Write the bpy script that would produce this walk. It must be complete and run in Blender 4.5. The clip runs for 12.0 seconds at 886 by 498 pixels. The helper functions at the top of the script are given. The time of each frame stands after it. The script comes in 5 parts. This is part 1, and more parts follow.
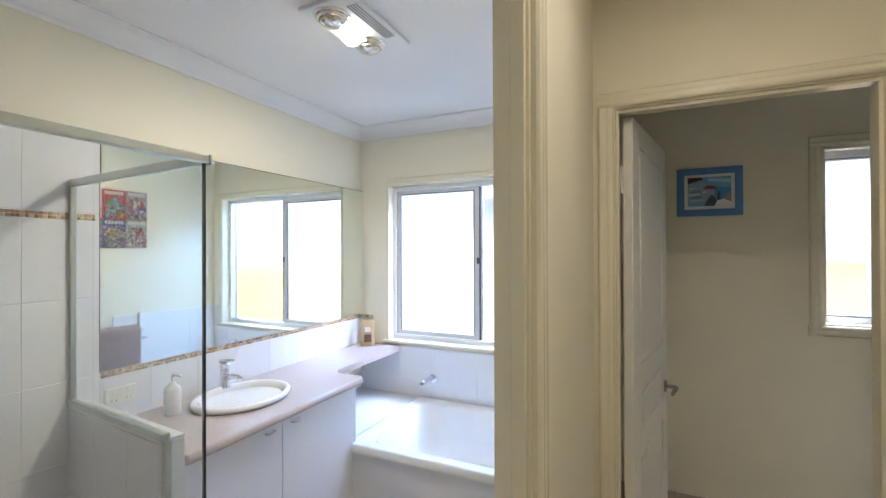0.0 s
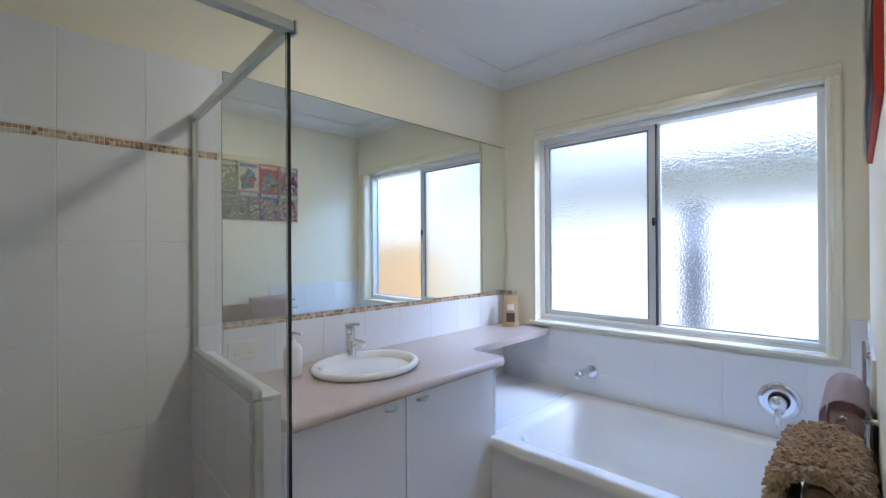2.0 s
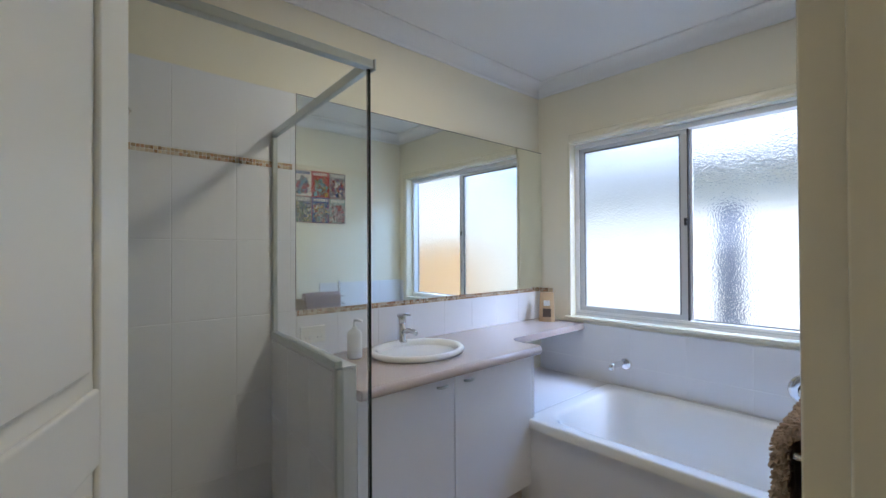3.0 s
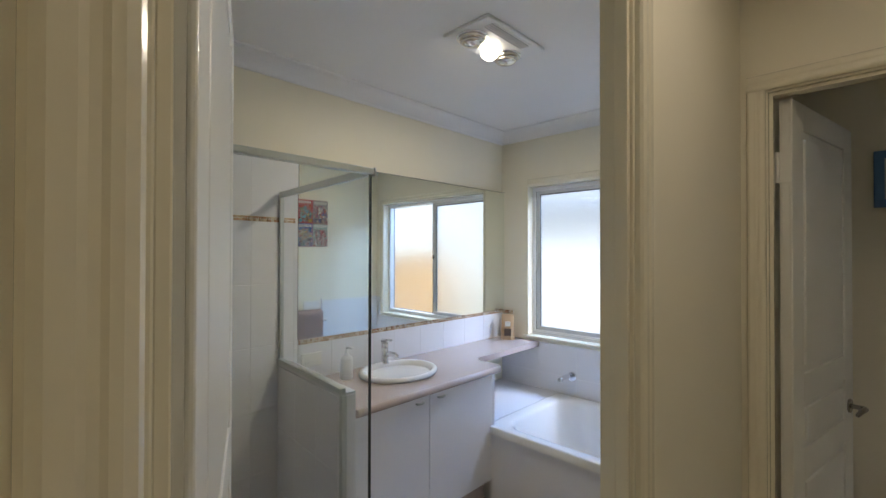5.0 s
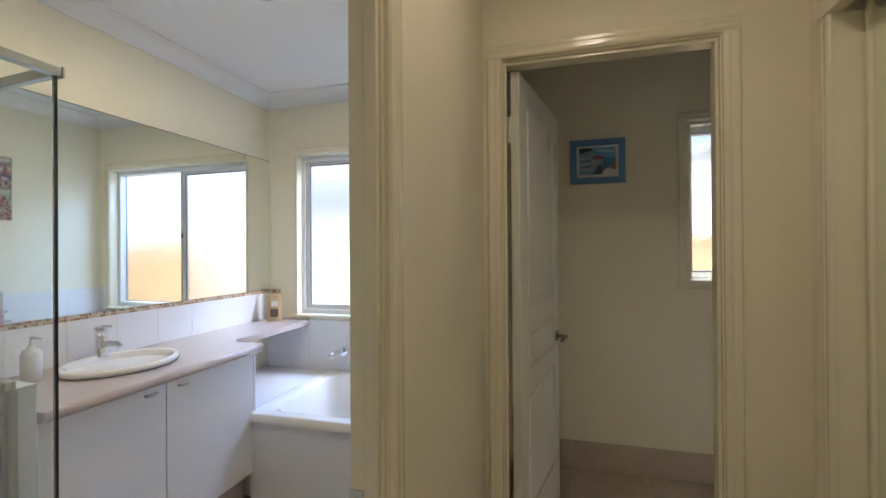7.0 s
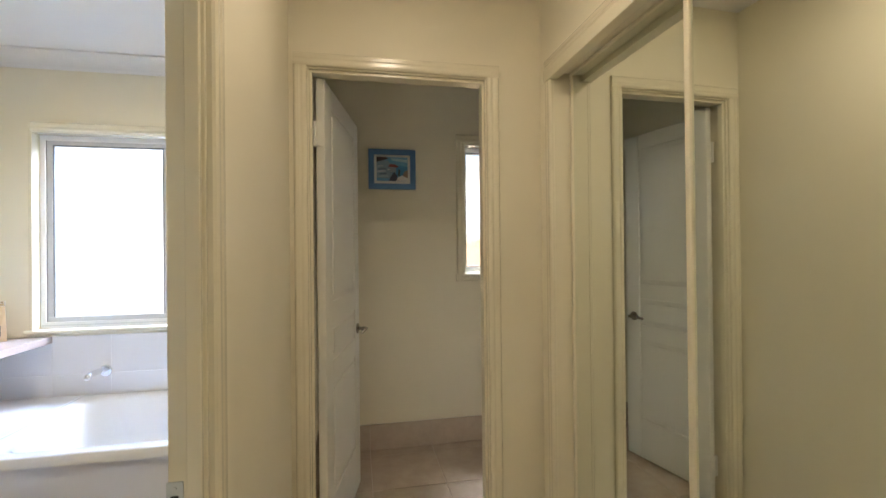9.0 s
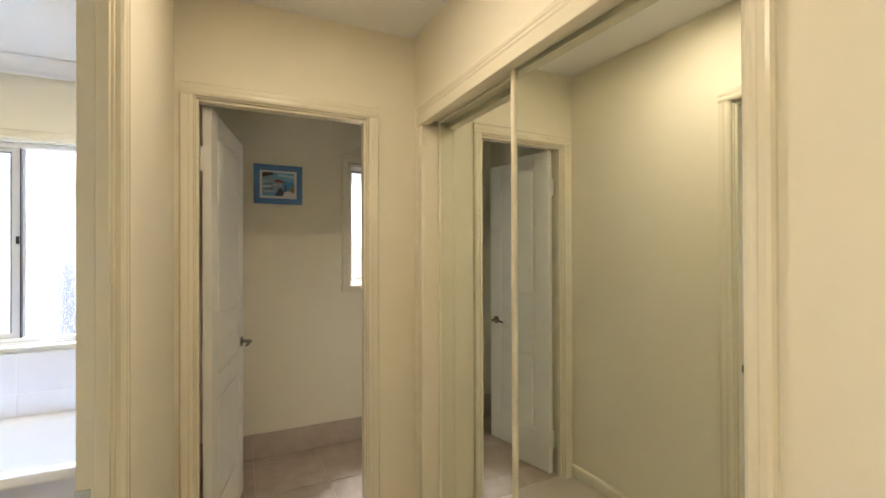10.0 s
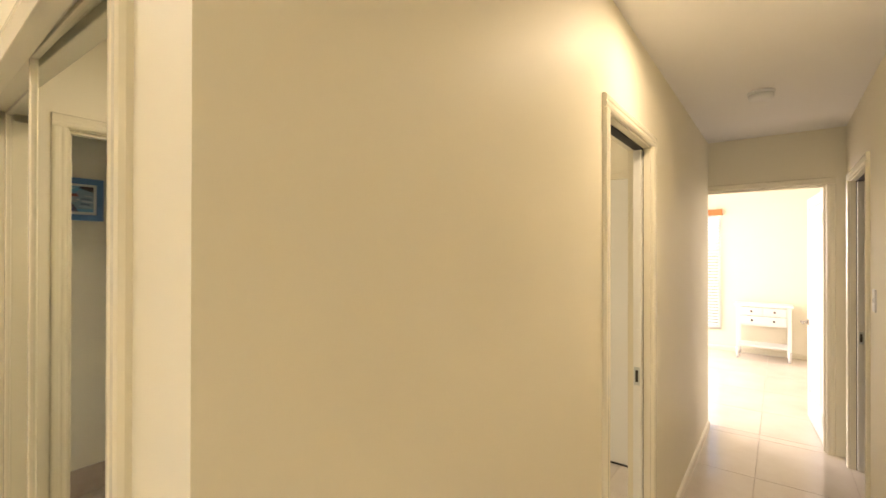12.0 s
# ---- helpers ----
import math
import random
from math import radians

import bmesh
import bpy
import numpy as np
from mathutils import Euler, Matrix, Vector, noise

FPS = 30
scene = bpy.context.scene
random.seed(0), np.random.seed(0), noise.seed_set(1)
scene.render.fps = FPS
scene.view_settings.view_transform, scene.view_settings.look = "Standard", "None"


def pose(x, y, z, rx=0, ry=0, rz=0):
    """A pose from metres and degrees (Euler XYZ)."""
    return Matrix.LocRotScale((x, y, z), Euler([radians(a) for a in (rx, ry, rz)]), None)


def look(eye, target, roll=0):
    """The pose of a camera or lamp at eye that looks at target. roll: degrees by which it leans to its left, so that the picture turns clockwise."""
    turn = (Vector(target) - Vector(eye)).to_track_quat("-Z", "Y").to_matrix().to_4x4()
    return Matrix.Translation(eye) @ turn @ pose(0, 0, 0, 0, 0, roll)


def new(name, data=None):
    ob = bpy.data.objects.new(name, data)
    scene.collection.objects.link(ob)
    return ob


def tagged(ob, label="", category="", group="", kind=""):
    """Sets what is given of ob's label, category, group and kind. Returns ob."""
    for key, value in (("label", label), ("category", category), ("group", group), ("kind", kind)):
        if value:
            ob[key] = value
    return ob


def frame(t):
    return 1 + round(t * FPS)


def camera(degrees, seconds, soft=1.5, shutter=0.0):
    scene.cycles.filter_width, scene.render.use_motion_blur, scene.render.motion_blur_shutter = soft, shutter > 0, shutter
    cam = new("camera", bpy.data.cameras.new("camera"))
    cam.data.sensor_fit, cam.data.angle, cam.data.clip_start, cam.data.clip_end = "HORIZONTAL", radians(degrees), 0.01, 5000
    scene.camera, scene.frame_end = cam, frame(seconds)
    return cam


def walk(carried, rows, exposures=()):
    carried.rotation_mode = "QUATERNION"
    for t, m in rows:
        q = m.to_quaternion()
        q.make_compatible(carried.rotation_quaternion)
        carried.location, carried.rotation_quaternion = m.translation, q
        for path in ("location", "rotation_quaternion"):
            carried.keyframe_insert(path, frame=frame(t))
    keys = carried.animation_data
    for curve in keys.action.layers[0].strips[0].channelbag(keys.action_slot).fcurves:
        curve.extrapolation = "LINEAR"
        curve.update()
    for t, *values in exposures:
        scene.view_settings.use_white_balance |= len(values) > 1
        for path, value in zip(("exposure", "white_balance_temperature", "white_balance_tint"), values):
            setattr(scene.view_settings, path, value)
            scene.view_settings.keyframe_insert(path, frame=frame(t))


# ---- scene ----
cam = camera(91.0, 12.0)
PATH = [
    (0, (0.145, 0.065, 1.524), (-0.697, 1.879, 1.534), -0.2),
    (0.5, (0.129, 0.232, 1.495), (-0.841, 1.981, 1.508), -0.2),
    (1, (0.034, 0.372, 1.446), (-1.106, 2.015, 1.456), -0.2),
    (1.5, (-0.067, 0.449, 1.371), (-1.338, 1.993, 1.378), -0.2),
    (2, (-0.114, 0.453, 1.315), (-1.495, 1.899, 1.321), -0.3),
    (2.5, (-0.086, 0.392, 1.289), (-1.539, 1.767, 1.299), -0.4),
    (3, (-0.009, 0.275, 1.294), (-1.494, 1.614, 1.312), -0.3),
    (3.2, (0.035, 0.22, 1.314), (-1.462, 1.546, 1.338), -0.4),
    (4.8, (0.266, -0.027, 1.512), (-1.179, 1.356, 1.522), -0.0),
    (5, (0.27, -0.032, 1.498), (-1.12, 1.407, 1.516), 0.1),
    (5.5, (0.313, -0.013, 1.462), (-0.914, 1.566, 1.478), 0.0),
    (6, (0.311, 0.021, 1.392), (-0.694, 1.75, 1.408), -0.2),
    (6.5, (0.283, 0.044, 1.351), (-0.498, 1.885, 1.361), -0.4),
    (7, (0.265, 0.089, 1.322), (-0.27, 2.016, 1.33), -0.4),
    (7.2, (0.262, 0.102, 1.313), (-0.177, 2.053, 1.322), -0.4),
    (9, (0.231, -0.051, 1.305), (0.617, 1.912, 1.314), -0.6),
    (9.5, (0.209, -0.188, 1.336), (0.825, 1.715, 1.345), -0.5),
    (10, (0.2, -0.322, 1.389), (1.059, 1.484, 1.399), -0.2),
    (10.5, (0.225, -0.413, 1.433), (1.302, 1.272, 1.445), -0.2),
    (11, (0.316, -0.473, 1.464), (1.614, 1.048, 1.483), -0.2),
    (11.5, (0.483, -0.52, 1.497), (1.96, 0.829, 1.508), -0.0),
    (12, (0.804, -0.564, 1.529), (2.386, 0.659, 1.536), 0.1),
]
EXPO = [(0, 1.15, 5650, 10), (0.5, 0.9, 5650, 10), (1.0, 0.7, 5600, 10), (2.0, 0.38, 5550, 10), (3.0, 0.28, 5600, 10), (5.0, 0.3, 5900, 10), (5.5, 0.45, 6050, 10), (7.0, 0.65, 6150, 10), (9.5, 1.42, 6400, 10), (10.5, 1.65, 6450, 11), (11.5, 1.68, 6600, 13), (12.0, 1.68, 6700, 13)]
walk(cam, [(t, look(eye, target, roll)) for t, eye, target, roll in PATH], exposures=EXPO)

# ---- light ----
world = bpy.data.worlds.new("sky")
scene.world = world
world.use_nodes = True
wn = world.node_tree
sky = wn.nodes.new("ShaderNodeTexSky")
sky.sky_type, sky.sun_disc = "NISHITA", False
sky.sun_elevation, sky.sun_rotation = radians(50), radians(200)
bgn = wn.nodes["Background"]
wn.links.new(sky.outputs[0], bgn.inputs[0])
bgn.inputs[1].default_value = 0.15


CEIL_Z = 2.44


def lamp(name, kind, m, power, colour, **kw):
    d = bpy.data.lights.new(name, kind)
    d.energy, d.color = power, colour
    for k, v in kw.items():
        if k == "size":
            d.size = v
        elif k == "size_y":
            d.shape, d.size_y = "RECTANGLE", v
        elif k == "angle":
            d.angle = v
        elif k == "radius":
            d.shadow_soft_size = v
    ob = new(name, d)
    ob.matrix_world = m
    return ob


lamp("sun", "SUN", look((0, 0, 0), (-0.3, 0.75, -1.0)), 5.0, (1.0, 0.96, 0.9), angle=radians(0.5))
lamp("bath_window_sky", "AREA", look((-0.9, 3.4, 2.66), (-1.1, 0.3, 1.7)), 70, (0.38, 0.58, 1.0), size=1.7, size_y=0.9)
lamp("wc_window_sky", "AREA", look((1.05, 3.45, 2.75), (0.75, 2.0, 0.9)), 135, (0.86, 0.89, 1.0), size=0.6, size_y=0.9)
# added fill at an unseen opening; brightens the bedroom and the corridor's end
lamp("bedroom_daylight_fill", "AREA", look((7.2, 2.55, 1.6), (6.1, -0.4, 0.1)), 50, (1.0, 0.90, 0.92), size=1.8, size_y=1.5)
# added fill for the side room, which shows no source of its own
lamp("side_room_fill", "AREA", look((3.0, 2.85, 1.6), (3.2, 0.0, 1.2)), 7, (1.0, 0.86, 0.66), size=1.2, size_y=1.1)
lamp("heat_lamp_bulb", "AREA", look((-0.935, 1.515, CEIL_Z - 0.082), (-0.935, 1.515, 0)), 5.5, (1.0, 0.86, 0.62), size=0.16)
# added lamp for daylight assumed from the west; its opening is unseen
lamp("west_daylight_fill", "AREA", look((-1.86, -0.55, 1.35), (1.0, -0.45, 1.3)), 4.0, (1.0, 0.89, 0.8), size=0.66, size_y=1.6)
lamp("corridor_downlight", "AREA", look((2.55, -0.445, 2.41), (2.55, -0.445, 0)), 2.6, (1.0, 0.8, 0.57), size=0.1)
# unseen lamp added behind the viewpoint to fill lobby and corridor
lamp("corridor_downlight", "AREA", look((-0.5, -0.54, 2.41), (-0.5, -0.54, 0)), 3.0, (1.0, 0.82, 0.62), size=0.1)
lamp("lobby_downlight", "AREA", look((0.42, 0.8, 2.41), (0.42, 0.8, 0)), 2.4, (1.0, 0.82, 0.63), size=0.1)

# ---- materials ----


def material(name):
    m = bpy.data.materials.new(name)
    m.use_nodes = True
    return m, m.node_tree, m.node_tree.nodes["Principled BSDF"]


def link(t, a, b):
    t.links.new(a, b)


def surface(name, colour, rough=0.5, metal=0.0, vary=0.04, scale=3.0, grain=180.0, bump=0.02, spec=0.5, coat=0.0, rand=0.0):
    """A painted, glazed or metal surface: two scales of tone, uneven gloss and fine relief."""
    m, t, p = material(name)
    co = t.nodes.new("ShaderNodeNewGeometry")
    big = t.nodes.new("ShaderNodeTexNoise")
    big.inputs["Scale"].default_value, big.inputs["Detail"].default_value = scale, 4
    fine = t.nodes.new("ShaderNodeTexNoise")
    fine.inputs["Scale"].default_value, fine.inputs["Detail"].default_value = grain, 2
    link(t, co.outputs["Position"], big.inputs["Vector"])
    link(t, co.outputs["Position"], fine.inputs["Vector"])
    mix = t.nodes.new("ShaderNodeMixRGB")
    mix.inputs[1].default_value = (*[c * (1 - vary) for c in colour], 1)
    mix.inputs[2].default_value = (*[min(1, c * (1 + vary)) for c in colour], 1)
    link(t, big.outputs["Fac"], mix.inputs[0])
    last = mix.outputs[0]
    if rand:
        info = t.nodes.new("ShaderNodeObjectInfo")
        hsv = t.nodes.new("ShaderNodeHueSaturation")
        mr = t.nodes.new("ShaderNodeMapRange")
        mr.inputs["To Min"].default_value, mr.inputs["To Max"].default_value = 1 - rand, 1 + rand
        link(t, info.outputs["Random"], mr.inputs["Value"])
        link(t, mr.outputs[0], hsv.inputs["Value"])
        link(t, last, hsv.inputs["Color"])
        last = hsv.outputs[0]
    link(t, last, p.inputs["Base Color"])
    rr = t.nodes.new("ShaderNodeMapRange")
    rr.inputs["To Min"].default_value, rr.inputs["To Max"].default_value = max(0.02, rough * 0.85), min(1, rough * 1.15)
    link(t, big.outputs["Fac"], rr.inputs["Value"])
    link(t, rr.outputs[0], p.inputs["Roughness"])
    p.inputs["Metallic"].default_value = metal
    p.inputs["Specular IOR Level"].default_value = spec
    p.inputs["Coat Weight"].default_value = coat
    p.inputs["Coat Roughness"].default_value = 0.08
    if bump:
        b = t.nodes.new("ShaderNodeBump")
        b.inputs["Strength"].default_value, b.inputs["Distance"].default_value = bump, 0.002
        link(t, fine.outputs["Fac"], b.inputs["Height"])
        link(t, b.outputs[0], p.inputs["Normal"])
    return m


def clear_glass(name, colour, rough=0.0, wave=0.0, wscale=60.0, ior=1.45):
    m, t, p = material(name)
    p.inputs["Base Color"].default_value = (*colour, 1)
    p.inputs["Transmission Weight"].default_value = 1
    p.inputs["Roughness"].default_value = rough
    p.inputs["IOR"].default_value = ior
    if wave:
        co = t.nodes.new("ShaderNodeNewGeometry")
        v = t.nodes.new("ShaderNodeTexVoronoi")
        v.inputs["Scale"].default_value = wscale
        v.feature = "SMOOTH_F1"
        n = t.nodes.new("ShaderNodeTexNoise")
        n.inputs["Scale"].default_value = wscale * 0.6
        a = t.nodes.new("ShaderNodeMath")
        a.operation = "ADD"
        b = t.nodes.new("ShaderNodeBump")
        b.inputs["Strength"].default_value, b.inputs["Distance"].default_value = wave, 0.004
        link(t, co.outputs["Position"], v.inputs["Vector"])
        link(t, co.outputs["Position"], n.inputs["Vector"])
        link(t, v.outputs["Distance"], a.inputs[0])
        link(t, n.outputs["Fac"], a.inputs[1])
        link(t, a.outputs[0], b.inputs["Height"])
        link(t, b.outputs[0], p.inputs["Normal"])
    return m


def glow(name, colour, power):
    m, t, p = material(name)
    p.inputs["Base Color"].default_value = (*colour, 1)
    p.inputs["Emission Color"].default_value = (*colour, 1)
    p.inputs["Emission Strength"].default_value = power
    return m


def stone_tile(name, a, b, rough, scale=5.0, rand=0.03):
    """Ceramic floor tile with soft clouding and specks."""
    m, t, p = material(name)
    co = t.nodes.new("ShaderNodeNewGeometry")
    n = t.nodes.new("ShaderNodeTexNoise")
    n.inputs["Scale"].default_value, n.inputs["Detail"].default_value, n.inputs["Roughness"].default_value = scale, 8, 0.62
    ramp = t.nodes.new("ShaderNodeValToRGB")
    ramp.color_ramp.elements[0].position, ramp.color_ramp.elements[0].color = 0.3, (*a, 1)
    ramp.color_ramp.elements[1].position, ramp.color_ramp.elements[1].color = 0.72, (*b, 1)
    info = t.nodes.new("ShaderNodeObjectInfo")
    mr = t.nodes.new("ShaderNodeMapRange")
    mr.inputs["To Min"].default_value, mr.inputs["To Max"].default_value = 1 - rand, 1 + rand
    hsv = t.nodes.new("ShaderNodeHueSaturation")
    link(t, co.outputs["Position"], n.inputs["Vector"])
    link(t, n.outputs["Fac"], ramp.inputs[0])
    link(t, info.outputs["Random"], mr.inputs["Value"])
    link(t, mr.outputs[0], hsv.inputs["Value"])
    link(t, ramp.outputs[0], hsv.inputs["Color"])
    link(t, hsv.outputs[0], p.inputs["Base Color"])
    p.inputs["Roughness"].default_value = rough
    b2 = t.nodes.new("ShaderNodeBump")
    b2.inputs["Strength"].default_value, b2.inputs["Distance"].default_value = 0.03, 0.002
    link(t, n.outputs["Fac"], b2.inputs["Height"])
    link(t, b2.outputs[0], p.inputs["Normal"])
    return m


def palette(name, stops, rough, source="object"):
    """A colour picked piece by piece out of a short list."""
    m, t, p = material(name)
    ramp = t.nodes.new("ShaderNodeValToRGB")
    ramp.color_ramp.interpolation = "CONSTANT"
    el = ramp.color_ramp.elements
    el[0].color = (*stops[0], 1)
    el[1].position, el[1].color = 1 / len(stops), (*stops[1], 1)
    for i, c in enumerate(stops[2:], 2):
        e = el.new(i / len(stops))
        e.color = (*c, 1)
    if source == "object":
        s = t.nodes.new("ShaderNodeObjectInfo").outputs["Random"]
    else:
        s = t.nodes.new("ShaderNodeNewGeometry").outputs["Random Per Island"]
    link(t, s, ramp.inputs[0])
    link(t, ramp.outputs[0], p.inputs["Base Color"])
    p.inputs["Roughness"].default_value = rough
    return m


CREAM = surface("cream_wall_paint", (0.82, 0.77, 0.615), 0.55, vary=0.025, grain=240, bump=0.05)
TRIM = surface("cream_gloss_trim", (0.80, 0.75, 0.59), 0.21, vary=0.02, grain=60, bump=0.015)
DOORW = surface("white_door_enamel", (0.80, 0.79, 0.73), 0.35, vary=0.02, grain=120, bump=0.03)
CEIL = surface("white_ceiling_paint", (0.83, 0.82, 0.80), 0.8, vary=0.02, grain=200, bump=0.05)
GROUT = surface("white_grout", (0.79, 0.785, 0.77), 0.8, vary=0.06, scale=8, bump=0.1)
WTILE = surface("white_glazed_tile", (0.79, 0.79, 0.805), 0.14, vary=0.015, grain=20, bump=0.02, rand=0.006)
GROUT_F = surface("beige_floor_grout", (0.56, 0.48, 0.40), 0.85, vary=0.08, scale=8, bump=0.1)
ENAMEL = surface("white_bath_acrylic", (0.84, 0.83, 0.81), 0.1, vary=0.01, grain=20, bump=0.0)
LAMINATE = surface("white_cabinet_laminate", (0.79, 0.79, 0.82), 0.3, vary=0.012, grain=300, bump=0.015)
COUNTER = stone_tile("beige_counter_laminate", (0.50, 0.415, 0.38), (0.56, 0.475, 0.44), 0.13, scale=110)
CHROME = surface("chrome", (0.80, 0.80, 0.81), 0.06, metal=1.0, vary=0.03, bump=0)
SATIN = surface("satin_aluminium", (0.58, 0.61, 0.60), 0.3, metal=1.0, vary=0.05, grain=300, bump=0.02)
WHITEAL = surface("white_powder_coated_frame", (0.80, 0.80, 0.80), 0.35, vary=0.02, bump=0.01)
GREYAL = surface("grey_sash_seal", (0.22, 0.23, 0.24), 0.45, vary=0.05, bump=0.02)
SASH = surface("pale_grey_sash", (0.60, 0.61, 0.62), 0.4, vary=0.03, bump=0.01)
BLACK = surface("black_plastic", (0.015, 0.015, 0.016), 0.4, vary=0.1, bump=0.02)
NICKEL = surface("brushed_nickel", (0.36, 0.34, 0.31), 0.22, metal=1.0, vary=0.06, bump=0.02)
# near-black that paints the shade into holes, slots and gaps
GAP_SHADE = surface("gap_shade", (0.03, 0.028, 0.025), 0.8, vary=0.1, bump=0.02)
MIRROR = surface("silvered_mirror", (0.88, 0.92, 0.88), 0.02, metal=1.0, vary=0.003, bump=0)
GLASS = clear_glass("clear_shower_glass", (0.975, 0.99, 0.982), ior=1.22)
GLASSEDGE = surface("dark_green_glass_edge", (0.012, 0.02, 0.018), 0.2, vary=0.1, bump=0)
FROST = clear_glass("obscure_window_glass", (0.98, 0.985, 1.0), 0.09, wave=0.36, wscale=120)
FROST_WC = clear_glass("fine_obscure_glass", (0.97, 0.98, 1.0), 0.06, wave=0.2, wscale=110)
FROST_SASH = clear_glass("soft_obscure_glass", (0.93, 0.95, 0.98), 0.3, wave=0.4, wscale=120)
FLOOR_WC = stone_tile("beige_floor_tile", (0.46, 0.37, 0.29), (0.58, 0.49, 0.40), 0.25, scale=7)
FLOOR_HALL = stone_tile("cream_polished_tile", (0.66, 0.58, 0.48), (0.74, 0.67, 0.58), 0.12, scale=3)
MOSAIC = palette("glass_mosaic", [(0.45, 0.33, 0.20), (0.60, 0.47, 0.33), (0.33, 0.20, 0.10), (0.68, 0.60, 0.48), (0.52, 0.30, 0.18), (0.66, 0.52, 0.34)], 0.15)
BULB = glow("lit_bulb", (1.0, 0.86, 0.62), 6)
DIFF = glow("lit_diffuser", (1.0, 0.88, 0.68), 6)
REFLECTOR = surface("heat_bulb_silver", (0.75, 0.70, 0.62), 0.12, metal=1.0, vary=0.04, bump=0)
TOWEL_B = surface("brown_shaggy_pile", (0.40, 0.29, 0.20), 0.95, vary=0.35, scale=40, grain=300, bump=0.5, spec=0.1)
TOWEL_P = surface("dusty_pink_towel", (0.58, 0.45, 0.42), 0.95, vary=0.1, scale=30, grain=500, bump=0.6, spec=0.1)
BLUEF = surface("blue_painted_frame", (0.10, 0.24, 0.50), 0.5, vary=0.15, scale=12, grain=120, bump=0.1)
MAT_W = surface("white_mount_card", (0.80, 0.80, 0.77), 0.8, vary=0.02, bump=0.03)
KRAFT = surface("kraft_paper_pouch", (0.45, 0.31, 0.17), 0.7, vary=0.08, bump=0.1)
BROWNP = surface("brown_print", (0.10, 0.07, 0.05), 0.6, vary=0.05, bump=0)
SOAP = surface("frosted_soap_bottle", (0.80, 0.80, 0.79), 0.3, vary=0.03, bump=0)
OUTLET = surface("cream_plastic", (0.79, 0.775, 0.71), 0.35, vary=0.02, bump=0)
CHEST = surface("white_painted_chest", (0.82, 0.80, 0.77), 0.35, vary=0.02, grain=90, bump=0.04)
KNOB = surface("dark_metal_knob", (0.05, 0.045, 0.04), 0.35, metal=1.0, vary=0.1, bump=0)
BLIND = surface("white_blind_slat", (0.80, 0.79, 0.76), 0.45, vary=0.02, bump=0.02)
ORANGE = surface("orange_timber_pelmet", (0.52, 0.17, 0.05), 0.4, vary=0.12, scale=20, bump=0.06)
FENCE = surface("tan_steel_fence", (0.58, 0.40, 0.23), 0.5, vary=0.06, scale=2, bump=0.03)
RENDERW = surface("white_render", (0.78, 0.77, 0.74), 0.8, vary=0.05, scale=2, bump=0.1)
GUTTER = surface("grey_gutter", (0.30, 0.33, 0.38), 0.5, vary=0.05, bump=0.02)
# roof colour kept pale so that it passes for bright sky above the eaves
ROOF = surface("sky_pale_roof", (0.70, 0.71, 0.73), 0.5, vary=0.04, scale=2, bump=0.03)
POST = surface("grey_steel_post", (0.20, 0.22, 0.28), 0.5, vary=0.1, bump=0.02)
LAWN = surface("dry_ground", (0.16, 0.17, 0.09), 0.95, vary=0.3, scale=4, grain=60, bump=0.6)

# ---- mesh helpers ----
WORLD = set()


def box(x0, x1, y0, y1, z0, z1, bevel=0.0, seg=2, bm=None):
    own = bm is None
    b = bmesh.new()
    r = bmesh.ops.create_cube(b, size=1)
    bmesh.ops.scale(b, vec=(x1 - x0, y1 - y0, z1 - z0), verts=r["verts"])
    bmesh.ops.translate(b, vec=((x0 + x1) / 2, (y0 + y1) / 2, (z0 + z1) / 2), verts=r["verts"])
    if bevel:
        bmesh.ops.bevel(b, geom=b.edges[:], offset=bevel, segments=seg, affect="EDGES", profile=0.5)
    if own:
        return b
    return join(bm, b)


def join(a, b):
    me = bpy.data.meshes.new("tmp")
    b.to_mesh(me)
    b.free()
    a.from_mesh(me)
    bpy.data.meshes.remove(me)
    return a


def cyl(p, q, r0, r1=None, n=24, bm=None, bevel=0.0):
    p, q = Vector(p), Vector(q)
    b = bmesh.new()
    bmesh.ops.create_cone(b, cap_ends=True, segments=n, radius1=r0, radius2=r0 if r1 is None else r1, depth=(q - p).length)
    if bevel:
        rim = [e for e in b.edges if abs(e.verts[0].co.z - e.verts[1].co.z) < 1e-6]
        bmesh.ops.bevel(b, geom=rim, offset=bevel, segments=2, affect="EDGES", profile=0.5)
    b.transform(Matrix.Translation((p + q) / 2) @ (q - p).to_track_quat("Z", "Y").to_matrix().to_4x4())
    return b if bm is None else join(bm, b)


def lathe(profile, centre, axis=(0, 0, 1), n=32, squash=(1, 1), bm=None):
    """Turns a list of (radius, height) round an axis through centre."""
    b = bmesh.new()
    rings = []
    for r, z in profile:
        rings.append([b.verts.new((r * math.cos(2 * math.pi * i / n) * squash[0], r * math.sin(2 * math.pi * i / n) * squash[1], z)) for i in range(n)])
    for k in range(len(rings) - 1):
        for i in range(n):
            b.faces.new((rings[k][i], rings[k][(i + 1) % n], rings[k + 1][(i + 1) % n], rings[k + 1][i]))
    for ring, flip in ((rings[0], True), (rings[-1], False)):
        if profile[0 if flip else -1][0] > 1e-4:
            b.faces.new(ring[::-1] if flip else ring)
    bmesh.ops.remove_doubles(b, verts=b.verts[:], dist=1e-5)
    b.transform(Matrix.Translation(centre) @ Vector(axis).to_track_quat("Z", "Y").to_matrix().to_4x4())
    for f in b.faces:
        f.smooth = True
    return b if bm is None else join(bm, b)


